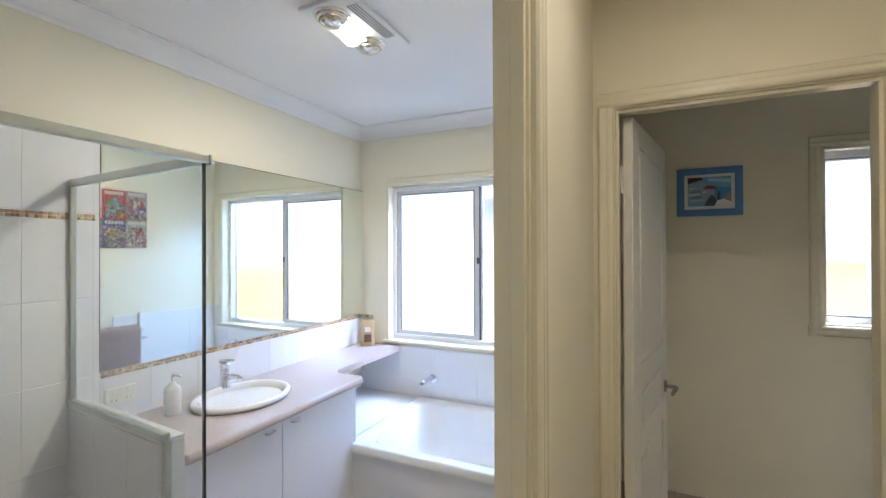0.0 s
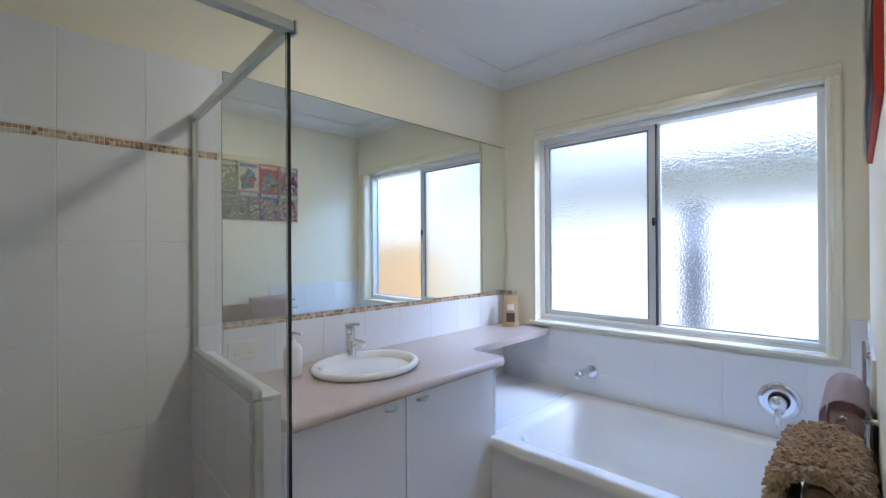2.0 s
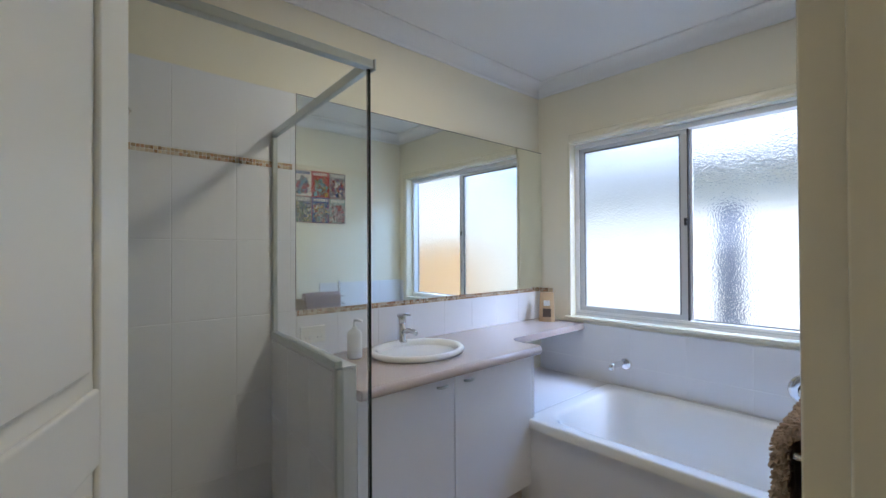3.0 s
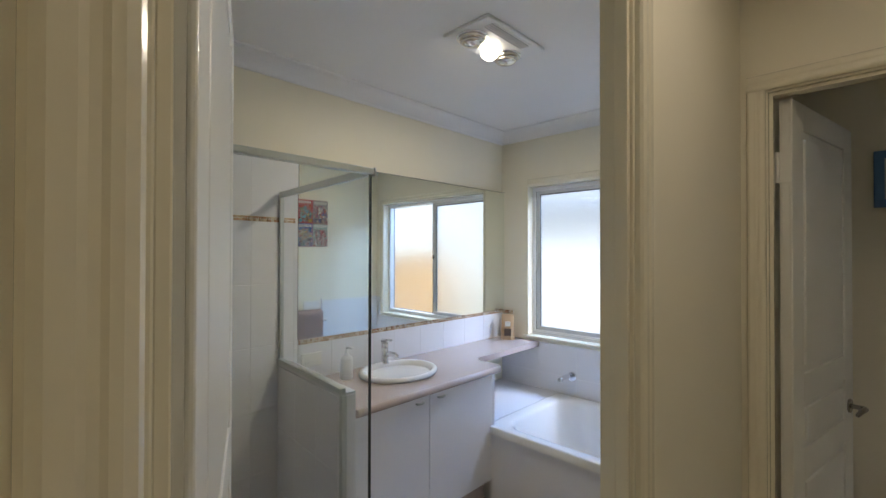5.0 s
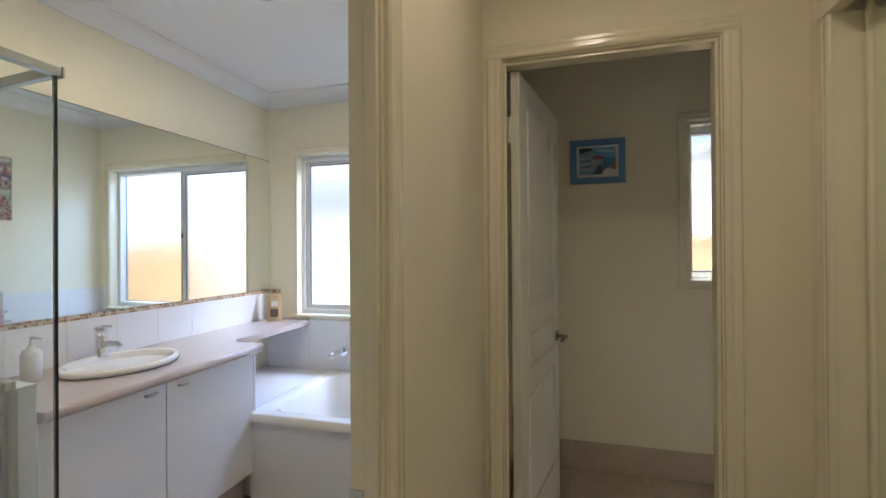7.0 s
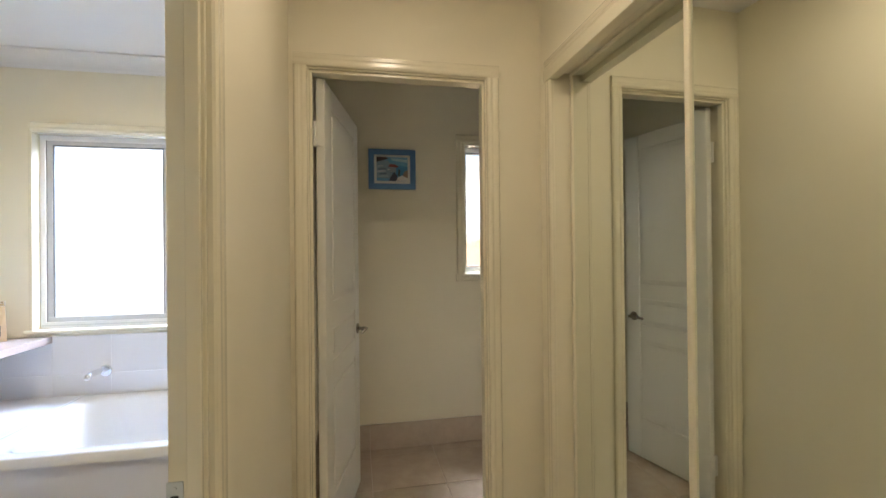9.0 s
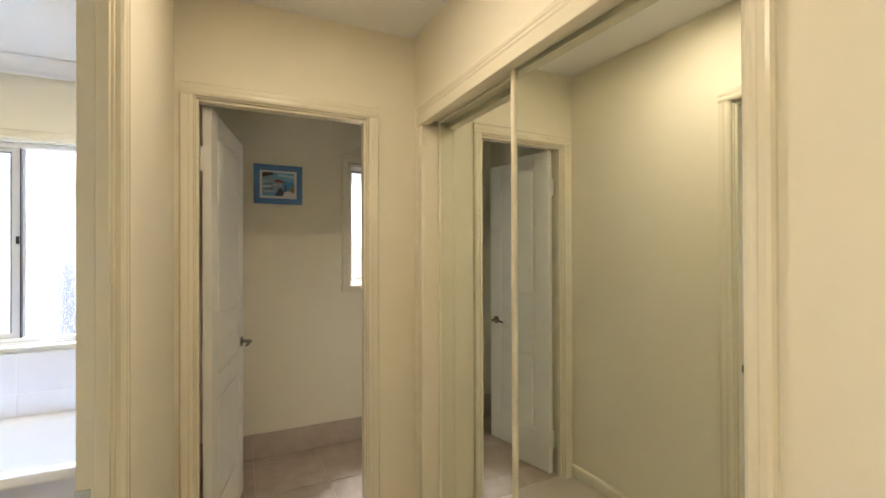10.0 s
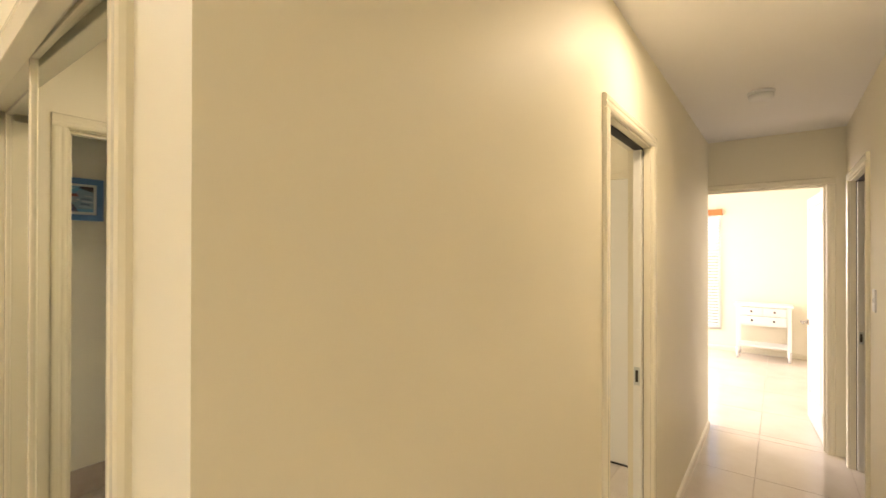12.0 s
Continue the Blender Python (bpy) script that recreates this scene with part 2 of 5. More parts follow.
def sweep(profile, origin, u, v, along, bm=None):
    """A straight moulding: the profile's (u, v) points drawn out along a vector."""
    b = bmesh.new()
    o, u, v, along = Vector(origin), Vector(u), Vector(v), Vector(along)
    a = [b.verts.new(o + u * p + v * q) for p, q in profile]
    c = [b.verts.new(o + u * p + v * q + along) for p, q in profile]
    k = len(a)
    for i in range(k):
        b.faces.new((a[i], a[(i + 1) % k], c[(i + 1) % k], c[i]))
    b.faces.new(a[::-1])
    b.faces.new(c)
    bmesh.ops.recalc_face_normals(b, faces=b.faces[:])
    return b if bm is None else join(bm, b)


def tube(points, r, n=14, bm=None):
    """A bent round bar through the points."""
    pts = [Vector(p) for p in points]
    b = bmesh.new()
    rings = []
    for i, p in enumerate(pts):
        d = (pts[min(i + 1, len(pts) - 1)] - pts[max(i - 1, 0)]).normalized()
        q = d.to_track_quat("Z", "Y").to_matrix()
        rr = r[i] if isinstance(r, (list, tuple)) else r
        rings.append([b.verts.new(p + q @ Vector((rr * math.cos(2 * math.pi * k / n), rr * math.sin(2 * math.pi * k / n), 0))) for k in range(n)])
    for i in range(len(rings) - 1):
        best = min(range(n), key=lambda s: (rings[i][0].co - rings[i + 1][s].co).length)
        for k in range(n):
            b.faces.new((rings[i][k], rings[i][(k + 1) % n], rings[i + 1][(k + 1 + best) % n], rings[i + 1][(k + best) % n]))
    b.faces.new(rings[0][::-1])
    b.faces.new(rings[-1])
    bmesh.ops.recalc_face_normals(b, faces=b.faces[:])
    for f in b.faces:
        f.smooth = True
    return b if bm is None else join(bm, b)


def solid(name, bm, mat):
    me = bpy.data.meshes.new(name)
    bm.to_mesh(me)
    bm.free()
    me.materials.append(mat)
    return new(name, me)


def structure(name, bm, mat, label, category):
    return tagged(solid(name, bm, mat), label, category, kind="structure")


def thing(name, base, label, category, group="", kind="", turn=None):
    """An empty at a thing's base. Its parts are given in the world, or, where turn is set, in its own space."""
    ob = new(name)
    ob.empty_display_size = 0.05
    if turn is None:
        ob.location = base
        WORLD.add(ob.name)
    else:
        ob.matrix_world = pose(*base, 0, 0, turn)
    return tagged(ob, label, category, group, kind)


def part(name, bm, mat, parent, label=""):
    ob = solid(name, bm, mat)
    ob.parent = parent
    if parent.name in WORLD:
        ob.matrix_parent_inverse = Matrix.Translation(-Vector(parent.location))
    return tagged(ob, label)


def piece(name, mesh, parent, x, y, z, m=None):
    """One of many alike pieces on a shared mesh."""
    ob = bpy.data.objects.new(name, mesh)
    scene.collection.objects.link(ob)
    ob.parent = parent
    if parent.name in WORLD:
        ob.matrix_parent_inverse = Matrix.Translation(-Vector(parent.location))
    ob.matrix_basis = Matrix.Translation((x, y, z)) if m is None else Matrix.Translation((x, y, z)) @ m
    return ob


def mesh_of(name, bm, mat):
    me = bpy.data.meshes.new(name)
    bm.to_mesh(me)
    bm.free()
    me.materials.append(mat)
    return me


# ---- plan ----
W, N, E = -1.803, 2.79, 1.0
LW, BE = -0.02, -0.084
C = 1.682
CN, CS = -0.085, -0.95
CZ, FZ, BZ = 2.44, 0.03, 0.06
EX = 5.1
DOOR_H = 2.012


def wall(name, spans, label, mat=CREAM):
    bm = bmesh.new()
    for s in spans:
        box(*s, bm=bm)
    return structure(name, bm, mat, label, "wall")


# bathroom
wall("wall_west", [(W - 0.12, W, -0.14, N, 0, CZ)], "cream painted bathroom wall above white tiles")
wall("wall_south", [(W, BE, -0.14, -0.03, 0, CZ)], "cream painted bathroom wall beside the shower")
# north outside wall with the bathroom and toilet windows
BX0, BX1, BZ0, BZ1 = -1.575, -0.192, 0.868, 2.015
CX0, CX1, CZ0, CZ1 = 0.93, 1.175, 1.145, 2.03
N2 = N + 0.14
wall("wall_north", [(W - 0.12, BX0, N, N2, 0, CZ), (BX0, BX1, N, N2, 0, BZ0), (BX0, BX1, N, N2, BZ1, CZ), (BX1, CX0, N, N2, 0, CZ),
                    (CX0, CX1, N, N2, 0, CZ0), (CX0, CX1, N, N2, CZ1, CZ), (CX1, 1.75, N, N2, 0, CZ)], "cream painted outside wall with two windows")
# wall between bathroom and lobby, with the bathroom door's opening
DY0, DY1 = 0.012, 0.77
wall("wall_bathroom_lobby", [(BE, LW, DY1, N, 0, CZ), (BE, LW, -0.14, DY0, 0, CZ), (BE, LW, DY0, DY1, DOOR_H + 0.02, CZ)], "cream painted partition beside the bathroom door")
# wall between lobby and toilet
OX0, OX1 = 0.034, 0.776
wall("wall_lobby_toilet", [(LW, OX0, C, C + 0.1, 0, CZ), (OX1, 1.75, C, C + 0.1, 0, CZ), (OX0, OX1, C, C + 0.1, DOOR_H + 0.02, CZ)], "cream painted wall round the toilet doorway")
wall("wall_toilet_east", [(1.75, 1.85, C, N2, 0, CZ)], "cream painted toilet side wall")
# wardrobe wall
WY0, WY1, WZ = 0.135, 1.575, 1.99
wall("wall_wardrobe", [(E, E + 0.1, WY1, C, 0, CZ), (E, E + 0.1, CN, WY0, 0, CZ), (E, E + 0.1, WY0, WY1, WZ + 0.05, CZ)], "cream painted wall round the wardrobe opening")
wall("wardrobe_lining", [(1.62, 1.68, CN + 0.1, C, 0, CZ)], "plain back wall of the wardrobe")
# corridor
QX0, QX1 = 2.345, 3.03
SX0, SX1 = 4.10, 4.92
RY0, RY1 = -0.855, -0.045
wall("wall_corridor_north", [(E + 0.1, QX0, CN, CN + 0.1, 0, CZ), (QX1, EX, CN, CN + 0.1, 0, CZ), (QX0, QX1, CN, CN + 0.1, DOOR_H + 0.02, CZ)], "warm cream corridor wall with a doorway")
wall("wall_corridor_south", [(-1.7, SX0, CS - 0.1, CS, 0, CZ), (SX1, EX + 0.1, CS - 0.1, CS, 0, CZ), (SX0, SX1, CS - 0.1, CS, DOOR_H + 0.02, CZ)], "warm cream corridor wall")
wall("wall_corridor_end", [(EX, EX + 0.1, RY1, CN + 0.1, 0, CZ), (EX, EX + 0.1, CS, RY0, 0, CZ), (EX, EX + 0.1, RY0, RY1, DOOR_H + 0.03, CZ)], "cream wall round the bedroom doorway")
# the opening is out of view, made for the west fill lamp
wall("wall_corridor_west", [(-1.8, -1.7, CS - 0.1, -0.9, 0, CZ), (-1.8, -1.7, -0.22, -0.14, 0, CZ), (-1.8, -1.7, -0.9, -0.22, 0, 0.5), (-1.8, -1.7, -0.9, -0.22, 2.2, CZ)], "plain cream wall closing the corridor, with an unseen opening added for daylight")
wall("wall_corridor_bathroom", [(-1.7, BE, -0.2, -0.14, 0, CZ)], "plain cream corridor wall")
# room behind the corridor's north doorway; its north opening is added for the fill lamp
wall("wall_side_room", [(1.9, 2.0, CN + 0.1, 3.2, 0, CZ), (4.0, 4.1, CN + 0.1, 3.2, 0, CZ), (1.9, 2.3, 3.1, 3.2, 0, CZ), (3.7, 4.1, 3.1, 3.2, 0, CZ), (2.3, 3.7, 3.1, 3.2, 0, 0.9), (2.3, 3.7, 3.1, 3.2, 2.1, CZ)], "plain cream side room walls with an unseen opening added for light")
# room behind the south doorway
wall("wall_south_room", [(3.3, 3.4, -2.6, CS - 0.1, 0, CZ), (5.6, 5.7, -2.6, CS - 0.1, 0, CZ), (3.3, 5.7, -2.7, -2.6, 0, CZ)], "plain cream room walls beyond the corridor")
# bedroom at the end
GX = 8.62
GY0, GY1 = 0.14, 1.2
wall("wall_bedroom_east", [(GX, GX + 0.12, -1.1, GY0, 0, CZ), (GX, GX + 0.12, GY1, 2.8, 0, CZ), (GX, GX + 0.12, GY0, GY1, 0, 0.34), (GX, GX + 0.12, GY0, GY1, 2.08, CZ)], "pale cream bedroom wall with a window")
wall("wall_bedroom_south", [(EX + 0.1, GX, -1.1, -1.0, 0, CZ)], "pale cream bedroom wall")
# the north opening is out of view, added to let the fill in
wall("wall_bedroom_north", [(EX, 6.2, 2.7, 2.8, 0, CZ), (8.2, GX, 2.7, 2.8, 0, CZ), (6.2, 8.2, 2.7, 2.8, 0, 0.7), (6.2, 8.2, 2.7, 2.8, 2.2, CZ), (EX, EX + 0.1, CN + 0.1, 2.7, 0, CZ)], "pale cream bedroom wall with an unseen opening added for daylight")

structure("ceiling", box(W - 0.12, GX + 0.12, -2.7, 3.2, CZ, CZ + 0.1), CEIL, "flat white plasterboard ceiling", "ceiling")
structure("ground", box(-300, 300, -300, 300, -0.32, -0.3), LAWN, "dry grassy ground outside the house", "ground")
structure("floor_slab", box(W - 0.12, GX + 0.12, -2.7, 3.2, -0.3, 0.02), GROUT, "concrete floor slab under the tiles", "floor")

# coved cornice in the bathroom
cove = [(0, 0), (0.085, 0), (0.085, -0.008)] + [(0.075 - 0.063 * math.sin(a), -0.012 - 0.063 * (1 - math.cos(a))) for a in [i * math.pi / 2 / 7 for i in range(8)]] + [(0.008, -0.085), (0, -0.085)]
structure("cornice", sweep(cove, (W, -0.03, CZ), (1, 0, 0), (0, 0, 1), (0, N + 0.03, 0)), CEIL, "white coved plaster cornice", "cornice")
structure("cornice", sweep(cove, (W, N, CZ), (0, -1, 0), (0, 0, 1), (BE - W, 0, 0)), CEIL, "white coved plaster cornice", "cornice")
structure("cornice", sweep(cove, (BE, -0.03, CZ), (-1, 0, 0), (0, 0, 1), (0, N + 0.03, 0)), CEIL, "white coved plaster cornice", "cornice")

# ---- doors and trim ----
CAS = [(0, 0), (0, 0.009), (0.004, 0.014), (0.012, 0.017), (0.019, 0.017), (0.023, 0.0155), (0.029, 0.0155), (0.034, 0.0175), (0.047, 0.018), (0.054, 0.015), (0.058, 0.008), (0.058, 0)]
CAS = [(u * 0.88, v) for u, v in CAS]


def casing(parent, a, b, top, plane, axis, out, foot=FZ, sides="lr", rev=0.006):
    """Moulded architrave round an opening from a to b along x or y, on the wall face at plane, proud towards out."""
    def at(s, z, dz=0):
        return (s, plane, z) if axis == "x" else (plane, s, z)
    d = Vector((1, 0, 0)) if axis == "x" else Vector((0, 1, 0))
    o = Vector((0, out, 0)) if axis == "x" else Vector((out, 0, 0))
    w = CAS[-1][0]
    if "l" in sides:
        part("architrave", sweep(CAS, at(a - rev, foot), -d, o, (0, 0, top + rev - foot)), TRIM, parent)
    if "r" in sides:
        part("architrave", sweep(CAS, at(b + rev, foot), d, o, (0, 0, top + rev - foot)), TRIM, parent)
    x0 = a - rev - (w if "l" in sides else 0)
    x1 = b + rev + (w if "r" in sides else 0)
    part("architrave", sweep(CAS, at(x0, top + rev), (0, 0, 1), o, d * (x1 - x0)), TRIM, parent)


def jambs(parent, a, b, top, p0, p1, axis, stop=None, thick=0.02, foot=FZ):
    """Lining boards of an opening, with a door stop bead."""
    def bx(s0, s1, q0, q1, z0, z1, bev=0.002):
        return box(s0, s1, q0, q1, z0, z1, bev) if axis == "x" else box(q0, q1, s0, s1, z0, z1, bev)
    part("jamb", bx(a - thick, a, p0, p1, foot, top), TRIM, parent)
    part("jamb", bx(b, b + thick, p0, p1, foot, top), TRIM, parent)
    part("head", bx(a - thick, b + thick, p0, p1, top, top + thick), TRIM, parent)
    if stop:
        s0, s1 = stop
        part("stop", bx(a, a + 0.011, s0, s1, foot, top - 0.011), TRIM, parent)
        part("stop", bx(b - 0.011, b, s0, s1, foot, top - 0.011), TRIM, parent)
        part("stop", bx(a, b, s0, s1, top - 0.011, top), TRIM, parent)


def lever(parent, x, z, face, way):
    """Lever handle with a round rose on a leaf whose thickness runs along y."""
    rose = part("handle", cyl((x, face, z), (x, face + way * 0.009, z), 0.027, n=28, bevel=0.003), NICKEL, parent, "brushed nickel lever handle")
    bm = cyl((x, face + way * 0.009, z), (x, face + way * 0.045, z), 0.009, n=16)
    tube([(x, face + way * 0.045, z), (x - 0.02, face + way * 0.052, z + 0.002), (x - 0.06, face + way * 0.052, z + 0.004), (x - 0.105, face + way * 0.048, z - 0.003)], [0.010, 0.010, 0.009, 0.007], bm=bm)
    part("lever", bm, NICKEL, rose)


def panel_door(name, base, turn, width, height, label, handle=True):
    """Moulded three-panel leaf in its own space: hinge at the origin, leaf along +x, thickness from y = 0 to y = -0.035."""
    th = thing(name, base, label, "door", turn=turn)
    rows = [(0.24, 0.717), (0.81, 0.964), (1.06, 1.87)]
    m = 0.105
    leaf = part("leaf", box(0.0005, width - 0.0005, -0.027, -0.008, 0.0005, height - 0.0005), DOORW, th)
    for y0, y1 in ((-0.009, 0.0), (-0.035, -0.026)):
        bm = box(0, m, y0, y1, 0, height, 0.004, 3)
        box(width - m, width, y0, y1, 0, height, 0.004, 3, bm=bm)
        zs = [0] + [z for r in rows for z in r] + [height]
        for i in range(0, len(zs), 2):
            box(m, width - m, y0, y1, zs[i], zs[i + 1], 0.004, 3, bm=bm)
        part("stile_and_rail", bm, DOORW, th)
        for r0, r1 in rows:
            part("panel", box(m + 0.024, width - m - 0.024, -0.011 if y1 == 0 else y0 + 0.001, y1 - 0.001 if y1 == 0 else -0.024, r0 + 0.024, r1 - 0.024, 0.0032, 2), DOORW, th)
    if handle:
        lever(th, width - 0.065, 0.885 - FZ, 0.0, 1)
        lever(th, width - 0.065, 0.885 - FZ, -0.035, -1)
    for z in (0.2, height - 0.22):
        hg = part("hinge", box(-0.003, 0.0, -0.034, -0.002, z - 0.05, z + 0.05, 0.0008), DOORW, th, "white painted butt hinge")
        part("knuckle", cyl((-0.003, 0.004, z - 0.05), (-0.003, 0.004, z + 0.05), 0.006, n=12), DOORW, hg)
    return th


# bathroom doorway
f = thing("door_1", (0, 0.4, FZ), "cream gloss timber frame of the bathroom doorway", "door frame", kind="structure")
jambs(f, 0.032, 0.75, DOOR_H, BE + 0.002, LW, "y", (-0.05, -0.026))
casing(f, 0.032, 0.75, DOOR_H, LW, "y", 1)
bm = box(-0.084, -0.058, 0.7475, 0.7505, 0.85, 0.925, 0.001)
strike = part("strike_plate", bm, SATIN, f, "satin metal latch plate")
# the latch recess is not cut: its shade is a dark plate
part("latch_hole", box(-0.077, -0.065, 0.7465, 0.748, 0.872, 0.902), GAP_SHADE, strike)
part("screw", cyl((-0.071, 0.7475, 0.861), (-0.071, 0.7462, 0.861), 0.0035, n=10), SATIN, strike)
part("screw", cyl((-0.071, 0.7475, 0.914), (-0.071, 0.7462, 0.914), 0.0035, n=10), SATIN, strike)
leaf_turn = math.degrees(math.atan2(0.287, -0.71))
panel_door("bathroom_door", (-0.102, 0.042, BZ + 0.008), leaf_turn, 0.765, 1.93, "white moulded panel door standing open into the bathroom")

# toilet doorway
f = thing("door_2", (0.4, C, FZ), "cream gloss timber frame of the toilet doorway", "door frame", kind="structure")
jambs(f, 0.054, 0.756, DOOR_H, C, C + 0.1, "x", (C + 0.012, C + 0.04))
casing(f, 0.054, 0.756, DOOR_H, C, "x", -1)
toilet_turn = math.degrees(math.atan2(0.69, 0.135))
panel_door("toilet_door", (0.073, C + 0.07, FZ + 0.008), toilet_turn, 0.675, 1.96, "white moulded panel door standing open into the toilet")


# corridor sliding doors in wall pockets
def pocket_door(name, x0, x1, y0, y1, out, label):
    f = thing(name, ((x0 + x1) / 2, y0, FZ), label, "door frame", kind="structure")
    part("jamb", box(x0 - 0.02, x0, y0, y1, FZ, DOOR_H, 0.002), TRIM, f)
    part("jamb", box(x1, x1 + 0.02, y0, y0 + 0.03, FZ, DOOR_H, 0.002), TRIM, f)
    part("jamb", box(x1, x1 + 0.02, y1 - 0.03, y1, FZ, DOOR_H, 0.002), TRIM, f)
    part("head", box(x0 - 0.02, x1 + 0.02, y0, y1, DOOR_H, DOOR_H + 0.02, 0.002), TRIM, f)
    part("track", box(x0, x1, (y0 + y1) / 2 - 0.02, (y0 + y1) / 2 + 0.02, DOOR_H - 0.004, DOOR_H), GAP_SHADE, f)
    casing(f, x0, x1, DOOR_H, y0 if out < 0 else y1, "x", out)
    # black sheet across the slot, in place of the pocket's inner shade
    part("pocket", box(x1 + 0.004, x1 + 0.02, y0 + 0.03, y1 - 0.03, FZ, DOOR_H), GAP_SHADE, f)
    return f


f = pocket_door("door_3", 2.365, 3.01, CN, CN + 0.1, -1, "cream frame of a corridor doorway with a pocket door")
d = thing("sliding_door", (3.0, CN + 0.05, FZ), "white sliding door pushed back into its wall pocket", "door")
leaf = part("leaf", box(2.975, 3.02, CN + 0.033, CN + 0.067, FZ + 0.01, DOOR_H - 0.01, 0.002), DOORW, d)
lt = part("latch", box(2.973, 2.976, CN + 0.037, CN + 0.063, 0.90, 0.985, 0.001), SATIN, leaf, "satin metal flush latch")
part("pull", box(2.9722, 2.9735, CN + 0.044, CN + 0.056, 0.915, 0.97), GAP_SHADE, lt)
f = pocket_door("door_4", 4.115, 4.90, CS - 0.1, CS, 1, "cream frame of a corridor doorway with a pocket door")
d = thing("sliding_door", (4.88, CS - 0.05, FZ), "white sliding door pushed back into its wall pocket", "door")
leaf = part("leaf", box(4.86, 4.905, CS - 0.067, CS - 0.033, FZ + 0.01, DOOR_H - 0.01, 0.002), DOORW, d)
lt = part("latch", box(4.858, 4.861, CS - 0.063, CS - 0.037, 0.90, 0.985, 0.001), SATIN, leaf, "satin metal flush latch")
part("pull", box(4.857, 4.8585, CS - 0.056, CS - 0.044, 0.915, 0.97), GAP_SHADE, lt)

# bedroom doorway at the corridor's end
f = thing("door_5", (EX, -0.45, FZ), "cream gloss timber frame of the bedroom doorway", "door frame", kind="structure")
jambs(f, -0.835, -0.065, DOOR_H + 0.01, EX, EX + 0.1, "y", (EX + 0.03, EX + 0.06))
casing(f, -0.835, -0.065, DOOR_H + 0.01, EX, "y", -1, sides="l", rev=0.004)
panel_door("bedroom_door", (EX + 0.112, -0.83, FZ + 0.008), 5.0, 0.76, 1.96, "white moulded panel door standing open into the bedroom")

# skirting boards
SK = [(0, 0), (0.012, 0), (0.012, 0.05), (0.009, 0.062), (0.004, 0.068), (0, 0.07)]


def skirting(a, b, out):
    a, b = Vector((*a, FZ)), Vector((*b, FZ))
    structure("baseboard", sweep(SK, a, Vector((*out, 0)), (0, 0, 1), b - a), TRIM, "low cream timber skirting board", "baseboard")


skirting((LW, 0.835), (LW, C), (1, 0))
skirting((E, CN), (E, 0.07), (-1, 0))
skirting((E, CN), (2.29, CN), (0, -1))
skirting((3.09, CN), (EX, CN), (0, -1))
skirting((-1.7, CS), (4.04, CS), (0, 1))
skirting((0.81, C), (E, C), (0, -1))
skirting((GX, -1.0), (GX, 2.7), (-1, 0))
skirting((EX + 0.1, -1.0), (GX, -1.0), (0, 1))

# ---- wardrobe ----
f = thing("wardrobe_frame", (E, 0.8, FZ), "cream gloss frame of the built-in wardrobe", "door frame", kind="structure")
part("architrave", sweep(CAS, (E, WY0, FZ), (0, -1, 0), (-1, 0, 0), (0, 0, 2.03 - FZ)), TRIM, f)
part("architrave", sweep(CAS, (E, 1.555, FZ), (0, 1, 0), (-1, 0, 0), (0, 0, 2.03 - FZ)), TRIM, f)
part("architrave", sweep(CAS, (E, WY0 - 0.051, 2.03), (0, 0, 0.85), (-1, 0, 0), (0, 1.606 - WY0 + 0.051, 0)), TRIM, f)
part("fascia", box(E - 0.022, E + 0.02, WY0 - 0.002, 1.606, 1.982, 2.03, 0.003), TRIM, f)
part("jamb", box(E, E + 0.13, WY0 - 0.02, WY0, FZ, 2.03, 0.002), TRIM, f)
part("jamb", box(E, E + 0.13, 1.555, 1.575, FZ, 1.982, 0.002), TRIM, f)
part("track", box(E + 0.021, E + 0.13, WY0, 1.555, 2.006, 2.028, 0.001), TRIM, f)
part("bottom_track", box(E - 0.002, E + 0.09, WY0, 1.555, FZ, FZ + 0.012, 0.002), TRIM, f)


def mirror_door(y0, y1, x, turn, label):
    d = thing("mirror_door", (x, (y0 + y1) / 2, 0), label, "wardrobe door", "sliding wardrobe mirror doors", turn=turn)
    h = (y1 - y0) / 2
    z0, z1 = FZ + 0.014, 2.004
    part("mirror", box(0, 0.005, 0.012 - h, h - 0.012, z0 + 0.015, z1 - 0.006), MIRROR, d, "silvered mirror glass")
    for a, b in ((-h, 0.018 - h), (h - 0.018, h)):
        part("stile", box(-0.008, 0.014, a, b, z0, z1, 0.004, 3), TRIM, d)
    part("rail", box(-0.006, 0.014, 0.018 - h, h - 0.018, z0, z0 + 0.03, 0.003), TRIM, d)
    part("rail", box(-0.008, 0.014, 0.018 - h, h - 0.018, z1 - 0.011, z1, 0.002), TRIM, d)
    return d


mirror_door(0.137, 0.886, 1.041, 1.4, "sliding mirror door with cream stiles, front track")
mirror_door(0.82, 1.552, 1.078, 0.6, "sliding mirror door with cream stiles, rear track")

# ---- windows ----


def pane(name, bm, mat, parent, label=""):
    ob = part(name, bm, mat, parent, label)
    ob.visible_shadow = False
    return ob


wdw = thing("window_1", ((BX0 + BX1) / 2, N, BZ0), "white aluminium sliding bathroom window with obscure glass", "window", kind="structure")
fy0, fy1 = N + 0.058, N + 0.122
part("reveal", box(BX0, BX0 + 0.018, N - 0.004, N2, BZ0, BZ1, 0.002), TRIM, wdw)
part("reveal", box(BX1 - 0.018, BX1, N - 0.004, N2, BZ0, BZ1, 0.002), TRIM, wdw)
part("reveal", box(BX0 + 0.018, BX1 - 0.018, N - 0.004, N2, BZ1 - 0.018, BZ1, 0.002), TRIM, wdw)
